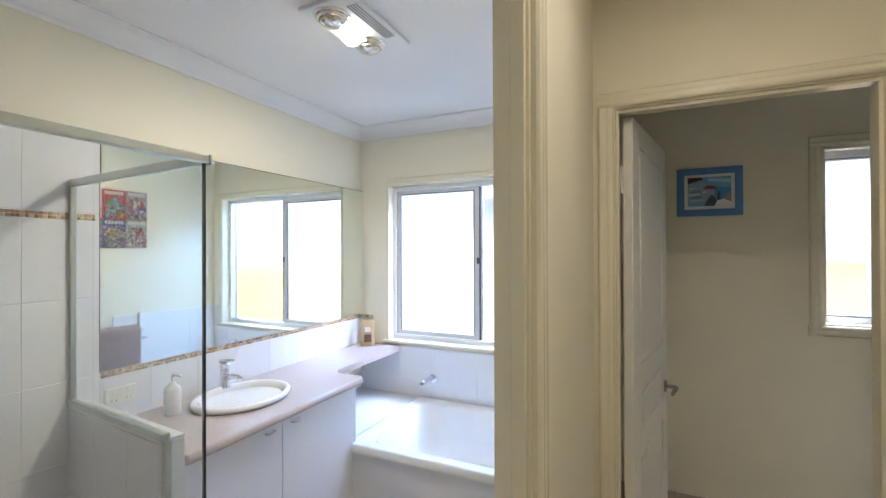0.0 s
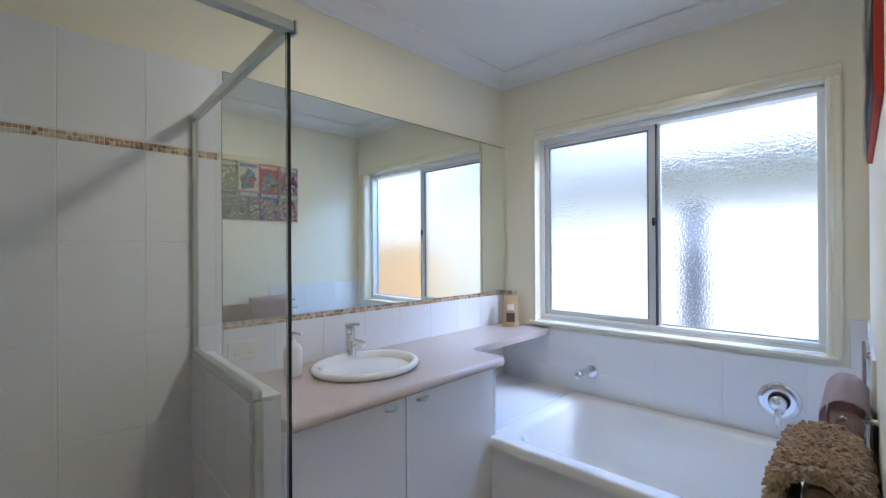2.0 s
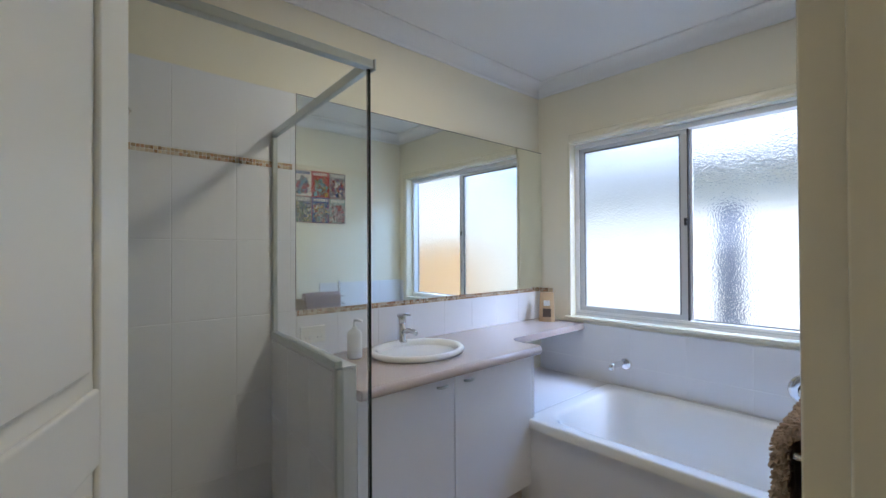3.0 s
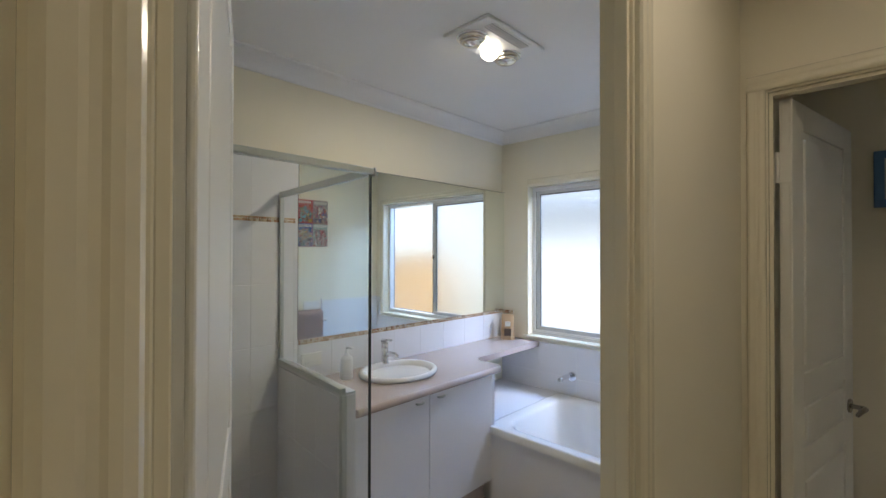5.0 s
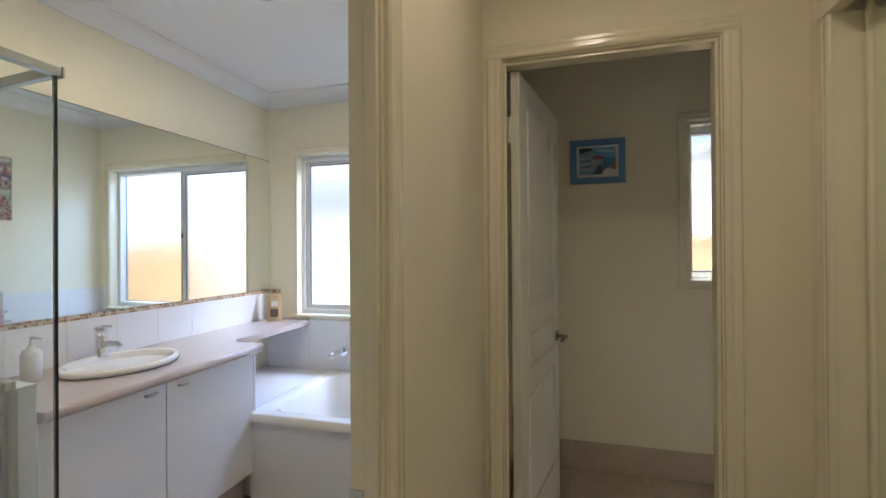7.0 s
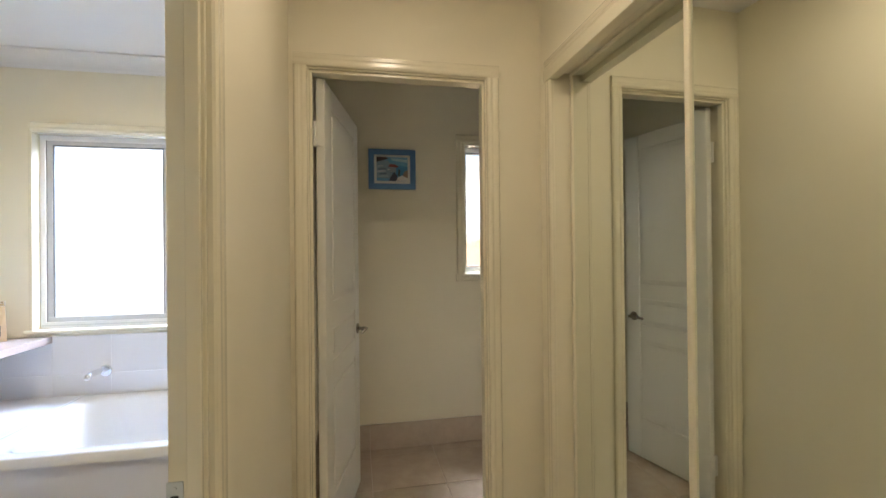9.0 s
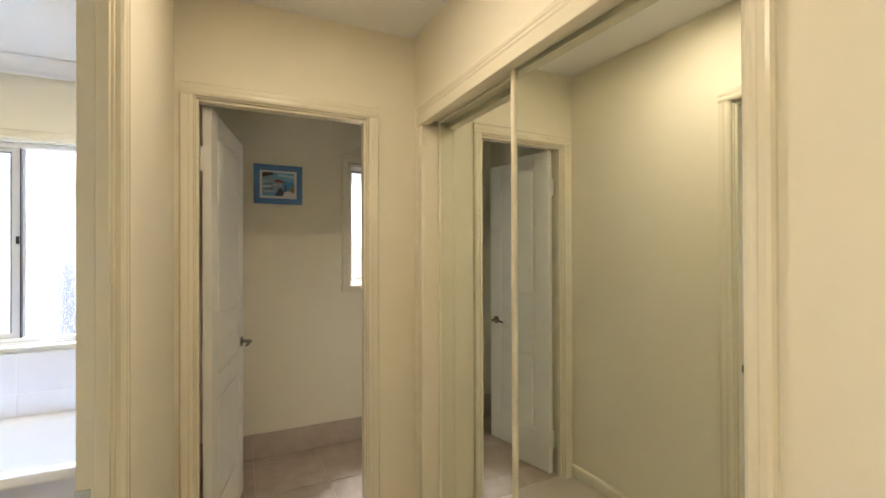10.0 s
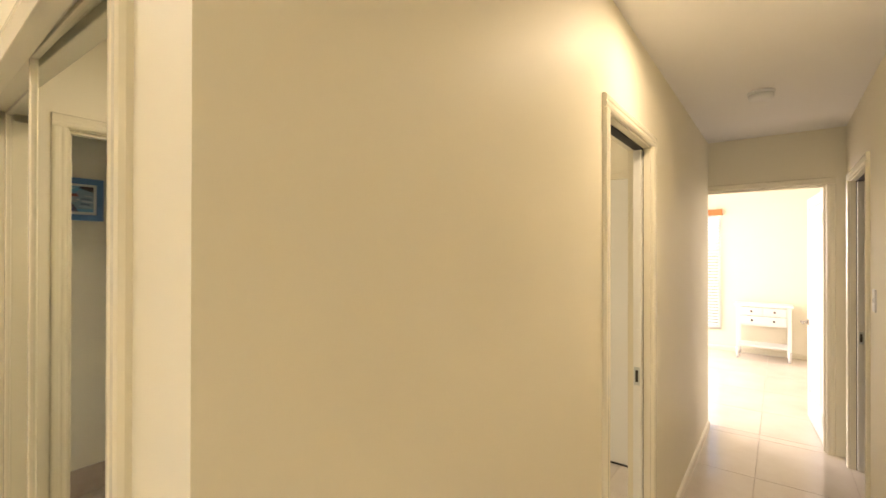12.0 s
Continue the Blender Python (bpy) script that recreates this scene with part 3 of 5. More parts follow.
part("window_sill", box(BX0 - 0.02, BX1 + 0.02, N - 0.024, N + 0.058, BZ0 - 0.004, BZ0 + 0.014, 0.005), TRIM, wdw)
fx0, fx1, fz0, fz1 = BX0 + 0.018, BX1 - 0.018, BZ0 + 0.014, BZ1 - 0.018
mid = -0.888
bm = box(fx0, fx0 + 0.028, fy0, fy1, fz0 + 0.035, fz1 - 0.03, 0.002)
box(fx1 - 0.028, fx1, fy0, fy1, fz0 + 0.035, fz1 - 0.03, 0.002, bm=bm)
box(fx0, fx1, fy0, fy1, fz0, fz0 + 0.035, 0.002, bm=bm)
box(fx0, fx1, fy0, fy1, fz1 - 0.03, fz1, 0.002, bm=bm)
fr = part("window_frame", bm, WHITEAL, wdw)
bm = box(fx0 + 0.01, fx1 - 0.01, fy0 - 0.004, fy0 + 0.002, fz0 + 0.014, fz0 + 0.02)
part("drain_groove", bm, SASH, fr)
sx0, sx1, sz0, sz1 = fx0 + 0.026, mid + 0.012, fz0 + 0.03, fz1 - 0.026
sy0, sy1 = fy0 + 0.012, fy0 + 0.032
bm = box(sx0, sx0 + 0.032, sy0, sy1, sz0 + 0.034, sz1 - 0.026, 0.002)
box(sx1 - 0.038, sx1, sy0, sy1, sz0 + 0.034, sz1 - 0.026, 0.002, bm=bm)
box(sx0, sx1, sy0, sy1, sz0, sz0 + 0.034, 0.002, bm=bm)
box(sx0, sx1, sy0, sy1, sz1 - 0.026, sz1, 0.002, bm=bm)
sash = part("sash", bm, SASH, wdw, "grey-edged sliding sash")
gk = 0.008
bm = box(sx0 + 0.03, sx0 + 0.03 + gk, sy0 + 0.002, sy1, sz0 + 0.032, sz1 - 0.024)
box(sx1 - 0.038 - gk, sx1 - 0.036, sy0 + 0.002, sy1, sz0 + 0.032, sz1 - 0.024, bm=bm)
box(sx0 + 0.03, sx1 - 0.036, sy0 + 0.002, sy1, sz1 - 0.026 - gk, sz1 - 0.024, bm=bm)
part("seal", bm, GREYAL, sash)
# black strips along the joint between sash and frame
bm = box(sx0 - 0.0025, sx0 + 0.0035, sy0 - 0.0015, sy1, sz0, sz1 + 0.002)
box(sx0 + 0.0035, sx1 - 0.0035, sy0 - 0.0015, sy1, sz1 - 0.004, sz1 + 0.002, bm=bm)
box(sx1 - 0.0035, sx1 + 0.0025, sy0 - 0.0015, sy1, sz0, sz1 + 0.002, bm=bm)
part("sash_outline", bm, BLACK, sash, "black line round the sash")
pane("pane", box(sx0 + 0.03, sx1 - 0.036, sy0 + 0.008, sy0 + 0.012, sz0 + 0.032, sz1 - 0.024), FROST_SASH, wdw, "obscure patterned glass")
bm = box(mid - 0.004, mid + 0.026, fy0 + 0.04, fy1 - 0.012, fz0 + 0.03, fz1 - 0.026, 0.002)
part("mullion", bm, WHITEAL, wdw)
pane("pane", box(mid + 0.024, fx1 - 0.026, fy0 + 0.05, fy0 + 0.054, fz0 + 0.032, fz1 - 0.028), FROST, wdw, "obscure patterned glass")
bm = box(mid + 0.022, fx1 - 0.024, fy0 + 0.046, fy0 + 0.058, fz0 + 0.034, fz0 + 0.041)
box(fx1 - 0.03, fx1 - 0.026, fy0 + 0.046, fy0 + 0.058, fz0 + 0.034, fz1 - 0.03, bm=bm)
part("seal", bm, GREYAL, fr)
part("latch", box(mid - 0.006, mid + 0.008, sy0 - 0.012, sy0, 1.437, 1.479, 0.003), BLACK, sash, "black sash latch")
# thin architrave that runs down the window's east side and across its head
casing(wdw, BX0 + 0.004, BX1 - 0.004, BZ1, N, "x", -1, foot=BZ0 + 0.01, sides="r", rev=-0.012)

wdw = thing("window_2", ((CX0 + CX1) / 2, N, CZ0), "white aluminium toilet window with obscure glass", "window", kind="structure")
for a, b in ((CX0, CX0 + 0.016), (CX1 - 0.016, CX1)):
    part("reveal", box(a, b, N - 0.004, N2, CZ0, CZ1, 0.002), TRIM, wdw)
part("reveal", box(CX0 + 0.016, CX1 - 0.016, N - 0.004, N2, CZ1 - 0.016, CZ1, 0.002), TRIM, wdw)
part("reveal", box(CX0 + 0.016, CX1 - 0.016, N - 0.004, N2, CZ0, CZ0 + 0.016, 0.002), TRIM, wdw)
casing(wdw, CX0 + 0.01, CX1 - 0.01, CZ1 - 0.004, N, "x", -1, foot=CZ0 - 0.045)
part("architrave", sweep(CAS, (CX0 - 0.054, N, CZ0 + 0.008), (0, 0, -1), (0, -1, 0), (CX1 - CX0 + 0.108, 0, 0)), TRIM, wdw)
bm = box(CX0 + 0.016, CX0 + 0.034, fy0, fy1, CZ0 + 0.046, CZ1 - 0.05, 0.002)
box(CX1 - 0.034, CX1 - 0.016, fy0, fy1, CZ0 + 0.046, CZ1 - 0.05, 0.002, bm=bm)
box(CX0 + 0.016, CX1 - 0.016, fy0, fy1, CZ0 + 0.016, CZ0 + 0.046, 0.002, bm=bm)
box(CX0 + 0.016, CX1 - 0.016, fy0, fy1, CZ1 - 0.05, CZ1 - 0.016, 0.002, bm=bm)
fr = part("window_frame", bm, WHITEAL, wdw)
bm = box(CX0 + 0.034, CX0 + 0.04, fy0 + 0.01, fy1 - 0.01, CZ0 + 0.046, CZ1 - 0.05)
box(CX0 + 0.034, CX1 - 0.034, fy0 + 0.006, fy1 - 0.01, CZ1 - 0.058, CZ1 - 0.05, bm=bm)
box(CX0 + 0.034, CX1 - 0.034, fy0 + 0.006, fy1 - 0.01, CZ0 + 0.046, CZ0 + 0.054, bm=bm)
part("seal", bm, GREYAL, fr)
pane("pane", box(CX0 + 0.034, CX1 - 0.034, fy0 + 0.02, fy0 + 0.024, CZ0 + 0.046, CZ1 - 0.05), FROST_WC, wdw, "obscure patterned glass")

# ---- bathroom fittings ----
SKEW = -4.7
NL, GL = 0.632, 0.833
nib = thing("nib_wall", (W, 0.957, 0), "low white tiled shower wall", "low wall", kind="structure", turn=SKEW)
part("core", box(0.002, NL - 0.008, -0.006, 0.054, 0.02, 0.947), GROUT, nib)
part("cap", box(0.002, NL, -0.014, 0.062, 0.947, 0.957, 0.002), WTILE, nib)
part("end_tile", box(NL - 0.008, NL, -0.014, 0.062, BZ, 0.946, 0.002), WTILE, nib)
part("side_tile", box(0.012, NL - 0.009, 0.054, 0.062, BZ, 0.946, 0.002), WTILE, nib)

GXS, GYS = -0.972, 0.889
scr = thing("shower_screen", (W, 0.957, 0), "clear glass shower return with satin aluminium rails", "shower screen", turn=SKEW)
pane("glass_panel", sweep([(0.012, 0.975), (NL + 0.012, 0.975), (NL + 0.012, BZ + 0.03), (GL - 0.003, BZ + 0.03), (GL - 0.003, 1.772), (0.012, 1.772)], (0, -0.003, 0), (1, 0, 0), (0, 0, 1), (0, 0.006, 0)), GLASS, scr, "clear glass")
part("glass_edge", box(GL - 0.0025, GL + 0.001, -0.0035, 0.0035, BZ + 0.03, 1.772), GLASSEDGE, scr, "dark polished glass edge")
part("top_rail", box(0.005, GL - 0.012, -0.011, 0.011, 1.768, 1.796, 0.003), SATIN, scr)
part("wall_channel", box(0.004, 0.026, -0.012, 0.012, 0.975, 1.767, 0.003), SATIN, scr)
part("sill_channel", box(0.004, NL + 0.012, -0.016, 0.012, 0.957, 0.98, 0.003), SATIN, scr)
part("nib_channel", box(NL + 0.0005, NL + 0.022, -0.014, 0.012, BZ + 0.01, 0.9565, 0.003), SATIN, scr)
fs = thing("shower_door_screen", (GXS, 0.4, BZ), "clear glass shower front under a satin aluminium head rail", "shower screen")
pane("glass_panel", box(GXS - 0.006, GXS, 0.3, GYS - 0.006, BZ + 0.03, 1.772), GLASS, fs, "clear glass")
part("top_rail", box(GXS - 0.018, GXS + 0.012, -0.026, GYS + 0.006, 1.772, 1.794, 0.003), SATIN, fs)
part("end_cap", box(GXS - 0.020, GXS + 0.014, GYS + 0.0065, GYS + 0.013, 1.768, 1.797, 0.002), SATIN, fs)
part("floor_channel", box(GXS - 0.014, GXS + 0.008, -0.026, GYS, BZ, BZ + 0.03, 0.003), SATIN, fs)

sh = thing("wall_shower", (-1.36, -0.03, 1.75), "chrome shower head on a curved wall arm", "shower")
part("wall_flange", cyl((-1.36, -0.03, 1.72), (-1.36, -0.015, 1.72), 0.03, bevel=0.004), CHROME, sh)
part("arm", tube([(-1.36, -0.02, 1.72), (-1.36, 0.1, 1.745), (-1.36, 0.22, 1.75), (-1.36, 0.31, 1.73), (-1.36, 0.345, 1.70)], 0.0105), CHROME, sh)
hd = part("head", lathe([(0.012, 0.055), (0.018, 0.04), (0.045, 0.024), (0.058, 0.012), (0.06, 0.004), (0.056, 0.0)], (-1.36, 0.372, 1.635), axis=(0, -0.35, 1)), CHROME, sh)
part("spray_face", lathe([(0.0001, 0.0), (0.052, 0.0), (0.05, -0.004), (0.0001, -0.004)], (-1.36, 0.372, 1.634), axis=(0, -0.35, 1)), BLACK, hd, "dark rubber spray plate")

# vanity unit
VX, VY0, VY1 = -1.285, 1.028, 1.978
van = thing("vanity_cabinet", (-1.54, 1.5, BZ), "white laminate vanity cabinet with two doors", "vanity cabinet")
part("body", box(W + 0.003, VX - 0.002, VY0, VY1, 0.2, 0.808, 0.001), LAMINATE, van)
part("kickboard", box(W + 0.05, VX - 0.05, VY0 + 0.002, VY1 - 0.002, BZ, 0.2), COUNTER, van, "beige kickboard")
part("end_panel", box(W + 0.003, VX + 0.016, VY1 - 0.0005, VY1 + 0.015, 0.195, 0.808, 0.001), LAMINATE, van)
for a, b, hy in ((VY0 + 0.002, 1.468, 1.402), (1.472, VY1 - 0.003, 1.548)):
    dr = part("door", box(VX, VX + 0.016, a, b, 0.2, 0.803, 0.0015), LAMINATE, van)
    hb = tube([(VX + 0.014, hy - 0.023, 0.776), (VX + 0.027, hy - 0.019, 0.776), (VX + 0.03, hy, 0.776), (VX + 0.027, hy + 0.019, 0.776), (VX + 0.014, hy + 0.023, 0.776)], [0.005, 0.0055, 0.0065, 0.0055, 0.005])
    part("handle", hb, SATIN, dr, "small chrome bow handle")

# worktop with its narrow shelf over the bath end
ct = thing("vanity_worktop", (-1.54, 1.8, 0.81), "beige speckled laminate worktop with a narrow end shelf", "worktop")
HX, HY, HR = -1.545, 1.505, (0.162, 0.206)
TX = -1.248
bm = bmesh.new()
front = [(TX - 0.03 + 0.03 * math.sin(a), 2.045 - 0.03 + 0.03 * math.cos(a)) for a in [i * math.pi / 2 / 6 for i in range(7)]]
outline = [(W + 0.001, VY0 - 0.001), (TX, VY0 - 0.001)] + front[::-1] + [(-1.42, 2.045), (-1.46, 2.085), (-1.46, N - 0.001), (W + 0.001, N - 0.001)]
hole = [(HX + HR[0] * math.cos(2 * math.pi * i / 40), HY + HR[1] * math.sin(2 * math.pi * i / 40)) for i in range(40)]
tv = [bm.verts.new((x, y, 0.845)) for x, y in outline]
hv = [bm.verts.new((x, y, 0.845)) for x, y in hole]
te = [bm.edges.new((tv[i], tv[(i + 1) % len(tv)])) for i in range(len(tv))]
he = [bm.edges.new((hv[i], hv[(i + 1) % len(hv)])) for i in range(len(hv))]
bmesh.ops.triangle_fill(bm, use_beauty=True, edges=te + he)
bmesh.ops.recalc_face_normals(bm, faces=bm.faces[:])
if bm.faces and sum(fc.normal.z for fc in bm.faces) < 0:
    bmesh.ops.reverse_faces(bm, faces=bm.faces[:])
ext = bmesh.ops.extrude_face_region(bm, geom=bm.faces[:])
low = [v for v in ext["geom"] if isinstance(v, bmesh.types.BMVert)]
bmesh.ops.translate(bm, vec=(0, 0, -0.036), verts=low)
bmesh.ops.recalc_face_normals(bm, faces=bm.faces[:])
rim = [e for e in bm.edges if len(e.link_faces) == 2 and abs(e.verts[0].co.z - e.verts[1].co.z) < 1e-6 and e.calc_face_angle(0) > 1.0 and max(v.co.x for v in e.verts) > -1.47 and min(((v.co.x - HX) / HR[0]) ** 2 + ((v.co.y - HY) / HR[1]) ** 2 for v in e.verts) > 1.05 and max(v.co.y for v in e.verts) < N - 0.002 and min(v.co.y for v in e.verts) > VY0]
bmesh.ops.bevel(bm, geom=rim, offset=0.012, segments=4, affect="EDGES", profile=0.5)
part("top", bm, COUNTER, ct)
part("nosing", cyl((TX - 0.006, VY0 + 0.001, 0.827), (TX - 0.006, 2.016, 0.827), 0.0188, n=28, bevel=0.004), COUNTER, ct, "glossy rounded front edge")

bs = thing("wash_basin", (HX, HY, 0.845), "white oval drop-in ceramic wash basin", "basin")
prof = [(0.95, 0.0), (1.02, 0.003), (1.05, 0.012), (1.045, 0.022), (1.0, 0.029), (0.94, 0.029), (0.89, 0.022), (0.85, 0.004), (0.81, -0.03), (0.72, -0.08), (0.52, -0.112), (0.25, -0.122), (0.07, -0.124)]
part("bowl", lathe([(r * 0.215, z) for r, z in prof], (HX, HY, 0.845), n=56, squash=(0.84, 1.0)), ENAMEL, bs)
part("waste", lathe([(0.0001, 0.002), (0.02, 0.002), (0.022, 0.0), (0.022, -0.006)], (HX, HY, 0.727)), CHROME, bs, "chrome waste ring")
part("overflow", cyl((HX - 0.150, HY, 0.80), (HX - 0.138, HY, 0.795), 0.009), CHROME, bs, "chrome overflow ring")

tx, ty = -1.72, 1.545
tap = thing("basin_mixer", (tx, ty, 0.845), "chrome single-lever basin mixer tap", "tap")
part("body", lathe([(0.027, 0.0), (0.027, 0.006), (0.022, 0.01), (0.021, 0.085), (0.019, 0.095), (0.0001, 0.1)], (tx, ty, 0.862)), CHROME, tap)
part("spout", tube([(tx, ty, 0.905), (tx + 0.05, ty, 0.925), (tx + 0.095, ty, 0.925), (tx + 0.112, ty, 0.915)], [0.014, 0.013, 0.012, 0.012]), CHROME, tap)
bm = lathe([(0.021, 0.0), (0.022, 0.02), (0.018, 0.03), (0.0001, 0.034)], (tx, ty, 0.955))
tube([(tx, ty, 0.975), (tx - 0.02, ty - 0.005, 0.99), (tx + 0.06, ty + 0.002, 1.0)], [0.012, 0.010, 0.006], bm=bm)
part("lever", bm, CHROME, tap)

# mirror above the vanity
mr = thing("wall_mirror", (W + 0.003, 1.05, 1.054), "large frameless mirror above the vanity", "mirror", turn=-0.6)
ML = N - 0.006 - 1.05
part("mirror_glass", box(0.001, 0.006, 0, ML, 0, 0.918), MIRROR, mr)
part("edge", box(0.001, 0.0062, -0.0024, -0.0002, 0, 0.918), GLASSEDGE, mr, "dark polished edge")
part("edge", box(0.001, 0.0062, -0.0024, ML, 0.9182, 0.9205), GLASSEDGE, mr, "dark polished edge")
part("packing", box(-0.004, 0.0008, 0.05, ML - 0.02, 0.02, 0.9), GROUT, mr)

# bath
TX0, TX1, TY0, TY1, TZ = -1.305, BE - 0.004, 1.952, N - 0.012, 0.508
bt = thing("bathtub", ((TX0 + TX1) / 2, (TY0 + TY1) / 2, BZ), "white acrylic bathtub with a broad rolled rim", "bathtub")


def rounded(x0, x1, y0, y1, r, n=8):
    pts = []
    for cx, cy, a0 in ((x1 - r, y1 - r, 0), (x0 + r, y1 - r, 90), (x0 + r, y0 + r, 180), (x1 - r, y0 + r, 270)):
        for i in range(n + 1):
            a = radians(a0 + 90 * i / n)
            pts.append((cx + r * math.cos(a), cy + r * math.sin(a)))
    return pts


loops = [(0.0, 0.01, -0.045), (0.0, 0.01, -0.006), (0.004, 0.012, -0.001), (0.012, 0.016, 0.0), (0.06, 0.10, -0.001), (0.072, 0.11, -0.006), (0.082, 0.12, -0.02), (0.115, 0.15, -0.20), (0.16, 0.17, -0.33), (0.24, 0.17, -0.355)]
bm = bmesh.new()
rings = []
for ins, r, dz in loops:
    rings.append([bm.verts.new((x, y, TZ + dz)) for x, y in rounded(TX0 + ins * 1.1, TX1 - ins * 1.3, TY0 + ins, TY1 - ins, r)])
for k in range(len(rings) - 1):
    n = len(rings[k])
    for i in range(n):
        bm.faces.new((rings[k][i], rings[k][(i + 1) % n], rings[k + 1][(i + 1) % n], rings[k + 1][i]))
bm.faces.new(rings[-1])
bmesh.ops.recalc_face_normals(bm, faces=bm.faces[:])
for fc in bm.faces:
    fc.smooth = True
part("tub", bm, ENAMEL, bt)
part("front_panel", box(TX0 + 0.022, TX1, TY0 + 0.012, TY0 + 0.024, BZ, TZ - 0.03, 0.001), LAMINATE, bt, "flat white bath panel")

hob = thing("bath_hob", ((W + TX0) / 2, 2.4, BZ), "white tiled ledge beneath the shelf at the bath's end", "ledge", kind="structure")
part("hob", box(W, TX0 - 0.002, VY1 + 0.018, N, 0.02, 0.498), GROUT, hob)
part("hob_top", box(W + 0.001, TX0 - 0.002, VY1 + 0.018, N - 0.01, 0.498, 0.506, 0.002), WTILE, hob)

sp = thing("bath_spout", (-1.205, N - 0.01, 0.64), "small chrome wall-mounted bath spout", "tap")
part("flange", cyl((-1.19, N - 0.009, 0.64), (-1.19, N - 0.022, 0.64), 0.032, bevel=0.004), CHROME, sp)
part("spout", tube([(-1.19, N - 0.02, 0.645), (-1.195, N - 0.08, 0.652), (-1.20, N - 0.14, 0.652), (-1.20, N - 0.165, 0.645), (-1.20, N - 0.172, 0.628)], [0.017, 0.016, 0.016, 0.017, 0.016]), CHROME, sp)
mx = thing("bath_mixer", (-0.362, N - 0.01, 0.66), "round chrome wall mixer with a lever", "tap")
pl = part("plate", lathe([(0.077, 0.0), (0.077, 0.004), (0.072, 0.010), (0.055, 0.014), (0.04, 0.012), (0.0001, 0.012)], (-0.362, N - 0.009, 0.668), axis=(0, -1, 0), n=48), CHROME, mx)
# the lever's shadow on the plate, built as a black ring
part("shadow_ring", lathe([(0.038, 0.010), (0.038, 0.016), (0.034, 0.018), (0.0001, 0.018)], (-0.362, N - 0.009, 0.668), axis=(0, -1, 0)), BLACK, pl, "black ring put in as the shadow round the lever")
bm = lathe([(0.031, 0.014), (0.031, 0.062), (0.027, 0.07), (0.0001, 0.072)], (-0.362, N - 0.009, 0.668), axis=(0, -1, 0))
tube([(-0.362, N - 0.06, 0.66), (-0.361, N - 0.078, 0.63), (-0.36, N - 0.086, 0.578)], [0.015, 0.012, 0.008], bm=bm)
part("lever", bm, CHROME, mx)

# ceiling heater with lamps
ht = thing("ceiling_heater", (-0.905, 1.515, CZ), "white square ceiling heater with two heat bulbs and a lit lamp", "ceiling heater")
part("panel", box(-1.03, -0.78, 1.31, 1.725, CZ - 0.016, CZ, 0.006, 3), WHITEAL, ht)
for i in range(9):
    part("grille_slat", box(-0.845 + i * 0.006, -0.842 + i * 0.006, 1.36, 1.62, CZ - 0.021, CZ - 0.0165), GREYAL if i % 2 else WHITEAL, ht)
for y in (1.395, 1.638):
    bb = part("heat_bulb", lathe([(0.058, 0.016), (0.06, -0.002), (0.058, -0.014), (0.052, -0.022)], (-0.935, y, CZ - 0.016), n=36), REFLECTOR, ht, "silvered infrared heat bulb")
    part("bulb_face", lathe([(0.052, -0.022), (0.045, -0.03), (0.03, -0.037), (0.0001, -0.041)], (-0.935, y, CZ - 0.016), n=36), REFLECTOR, bb)
    part("bezel", lathe([(0.072, 0.0), (0.072, -0.005), (0.064, -0.008), (0.06, -0.004)], (-0.935, y, CZ - 0.016), n=36), CHROME, bb)
part("lamp_bulb", lathe([(0.03, 0.018), (0.04, -0.006), (0.038, -0.022), (0.02, -0.038), (0.0001, -0.042)], (-0.935, 1.515, CZ - 0.034), n=28), BULB, ht, "glowing warm lamp bulb").visible_shadow = False

# towel rail with bath mat and towel, and the canvas above
tr = thing("towel_rail", (BE, 1.85, 0.6), "chrome tiered towel rack with two uprights on the wall", "towel rail")
part("upright", box(BE - 0.026, BE - 0.014, 2.116, 2.134, 0.56, 1.06, 0.004, 3), CHROME, tr)
for z in (0.6, 1.02):
    part("standoff", cyl((BE, 2.125, z), (BE - 0.016, 2.125, z), 0.011, bevel=0.002), CHROME, tr)
part("bar", cyl((BE - 0.058, 1.80, 0.925), (BE - 0.058, 2.145, 0.925), 0.008, bevel=0.003), CHROME, tr)
part("bar", cyl((BE - 0.088, 1.54, 0.862), (BE - 0.088, 2.145, 0.862), 0.009, bevel=0.003), CHROME, tr)
for y, x1, z in ((2.125, 0.066, 0.925), (2.125, 0.096, 0.862), (1.82, 0.066, 0.925)):
    part("arm", cyl((BE, y, z), (BE - x1, y, z), 0.007), CHROME, tr)
arm = part("arm", cyl((BE, 1.488, 0.845), (BE - 0.125, 1.488, 0.845), 0.009, bevel=0.004), CHROME, tr)
part("flange", cyl((BE, 1.488, 0.845), (BE - 0.008, 1.488, 0.845), 0.022, bevel=0.002), CHROME, arm)


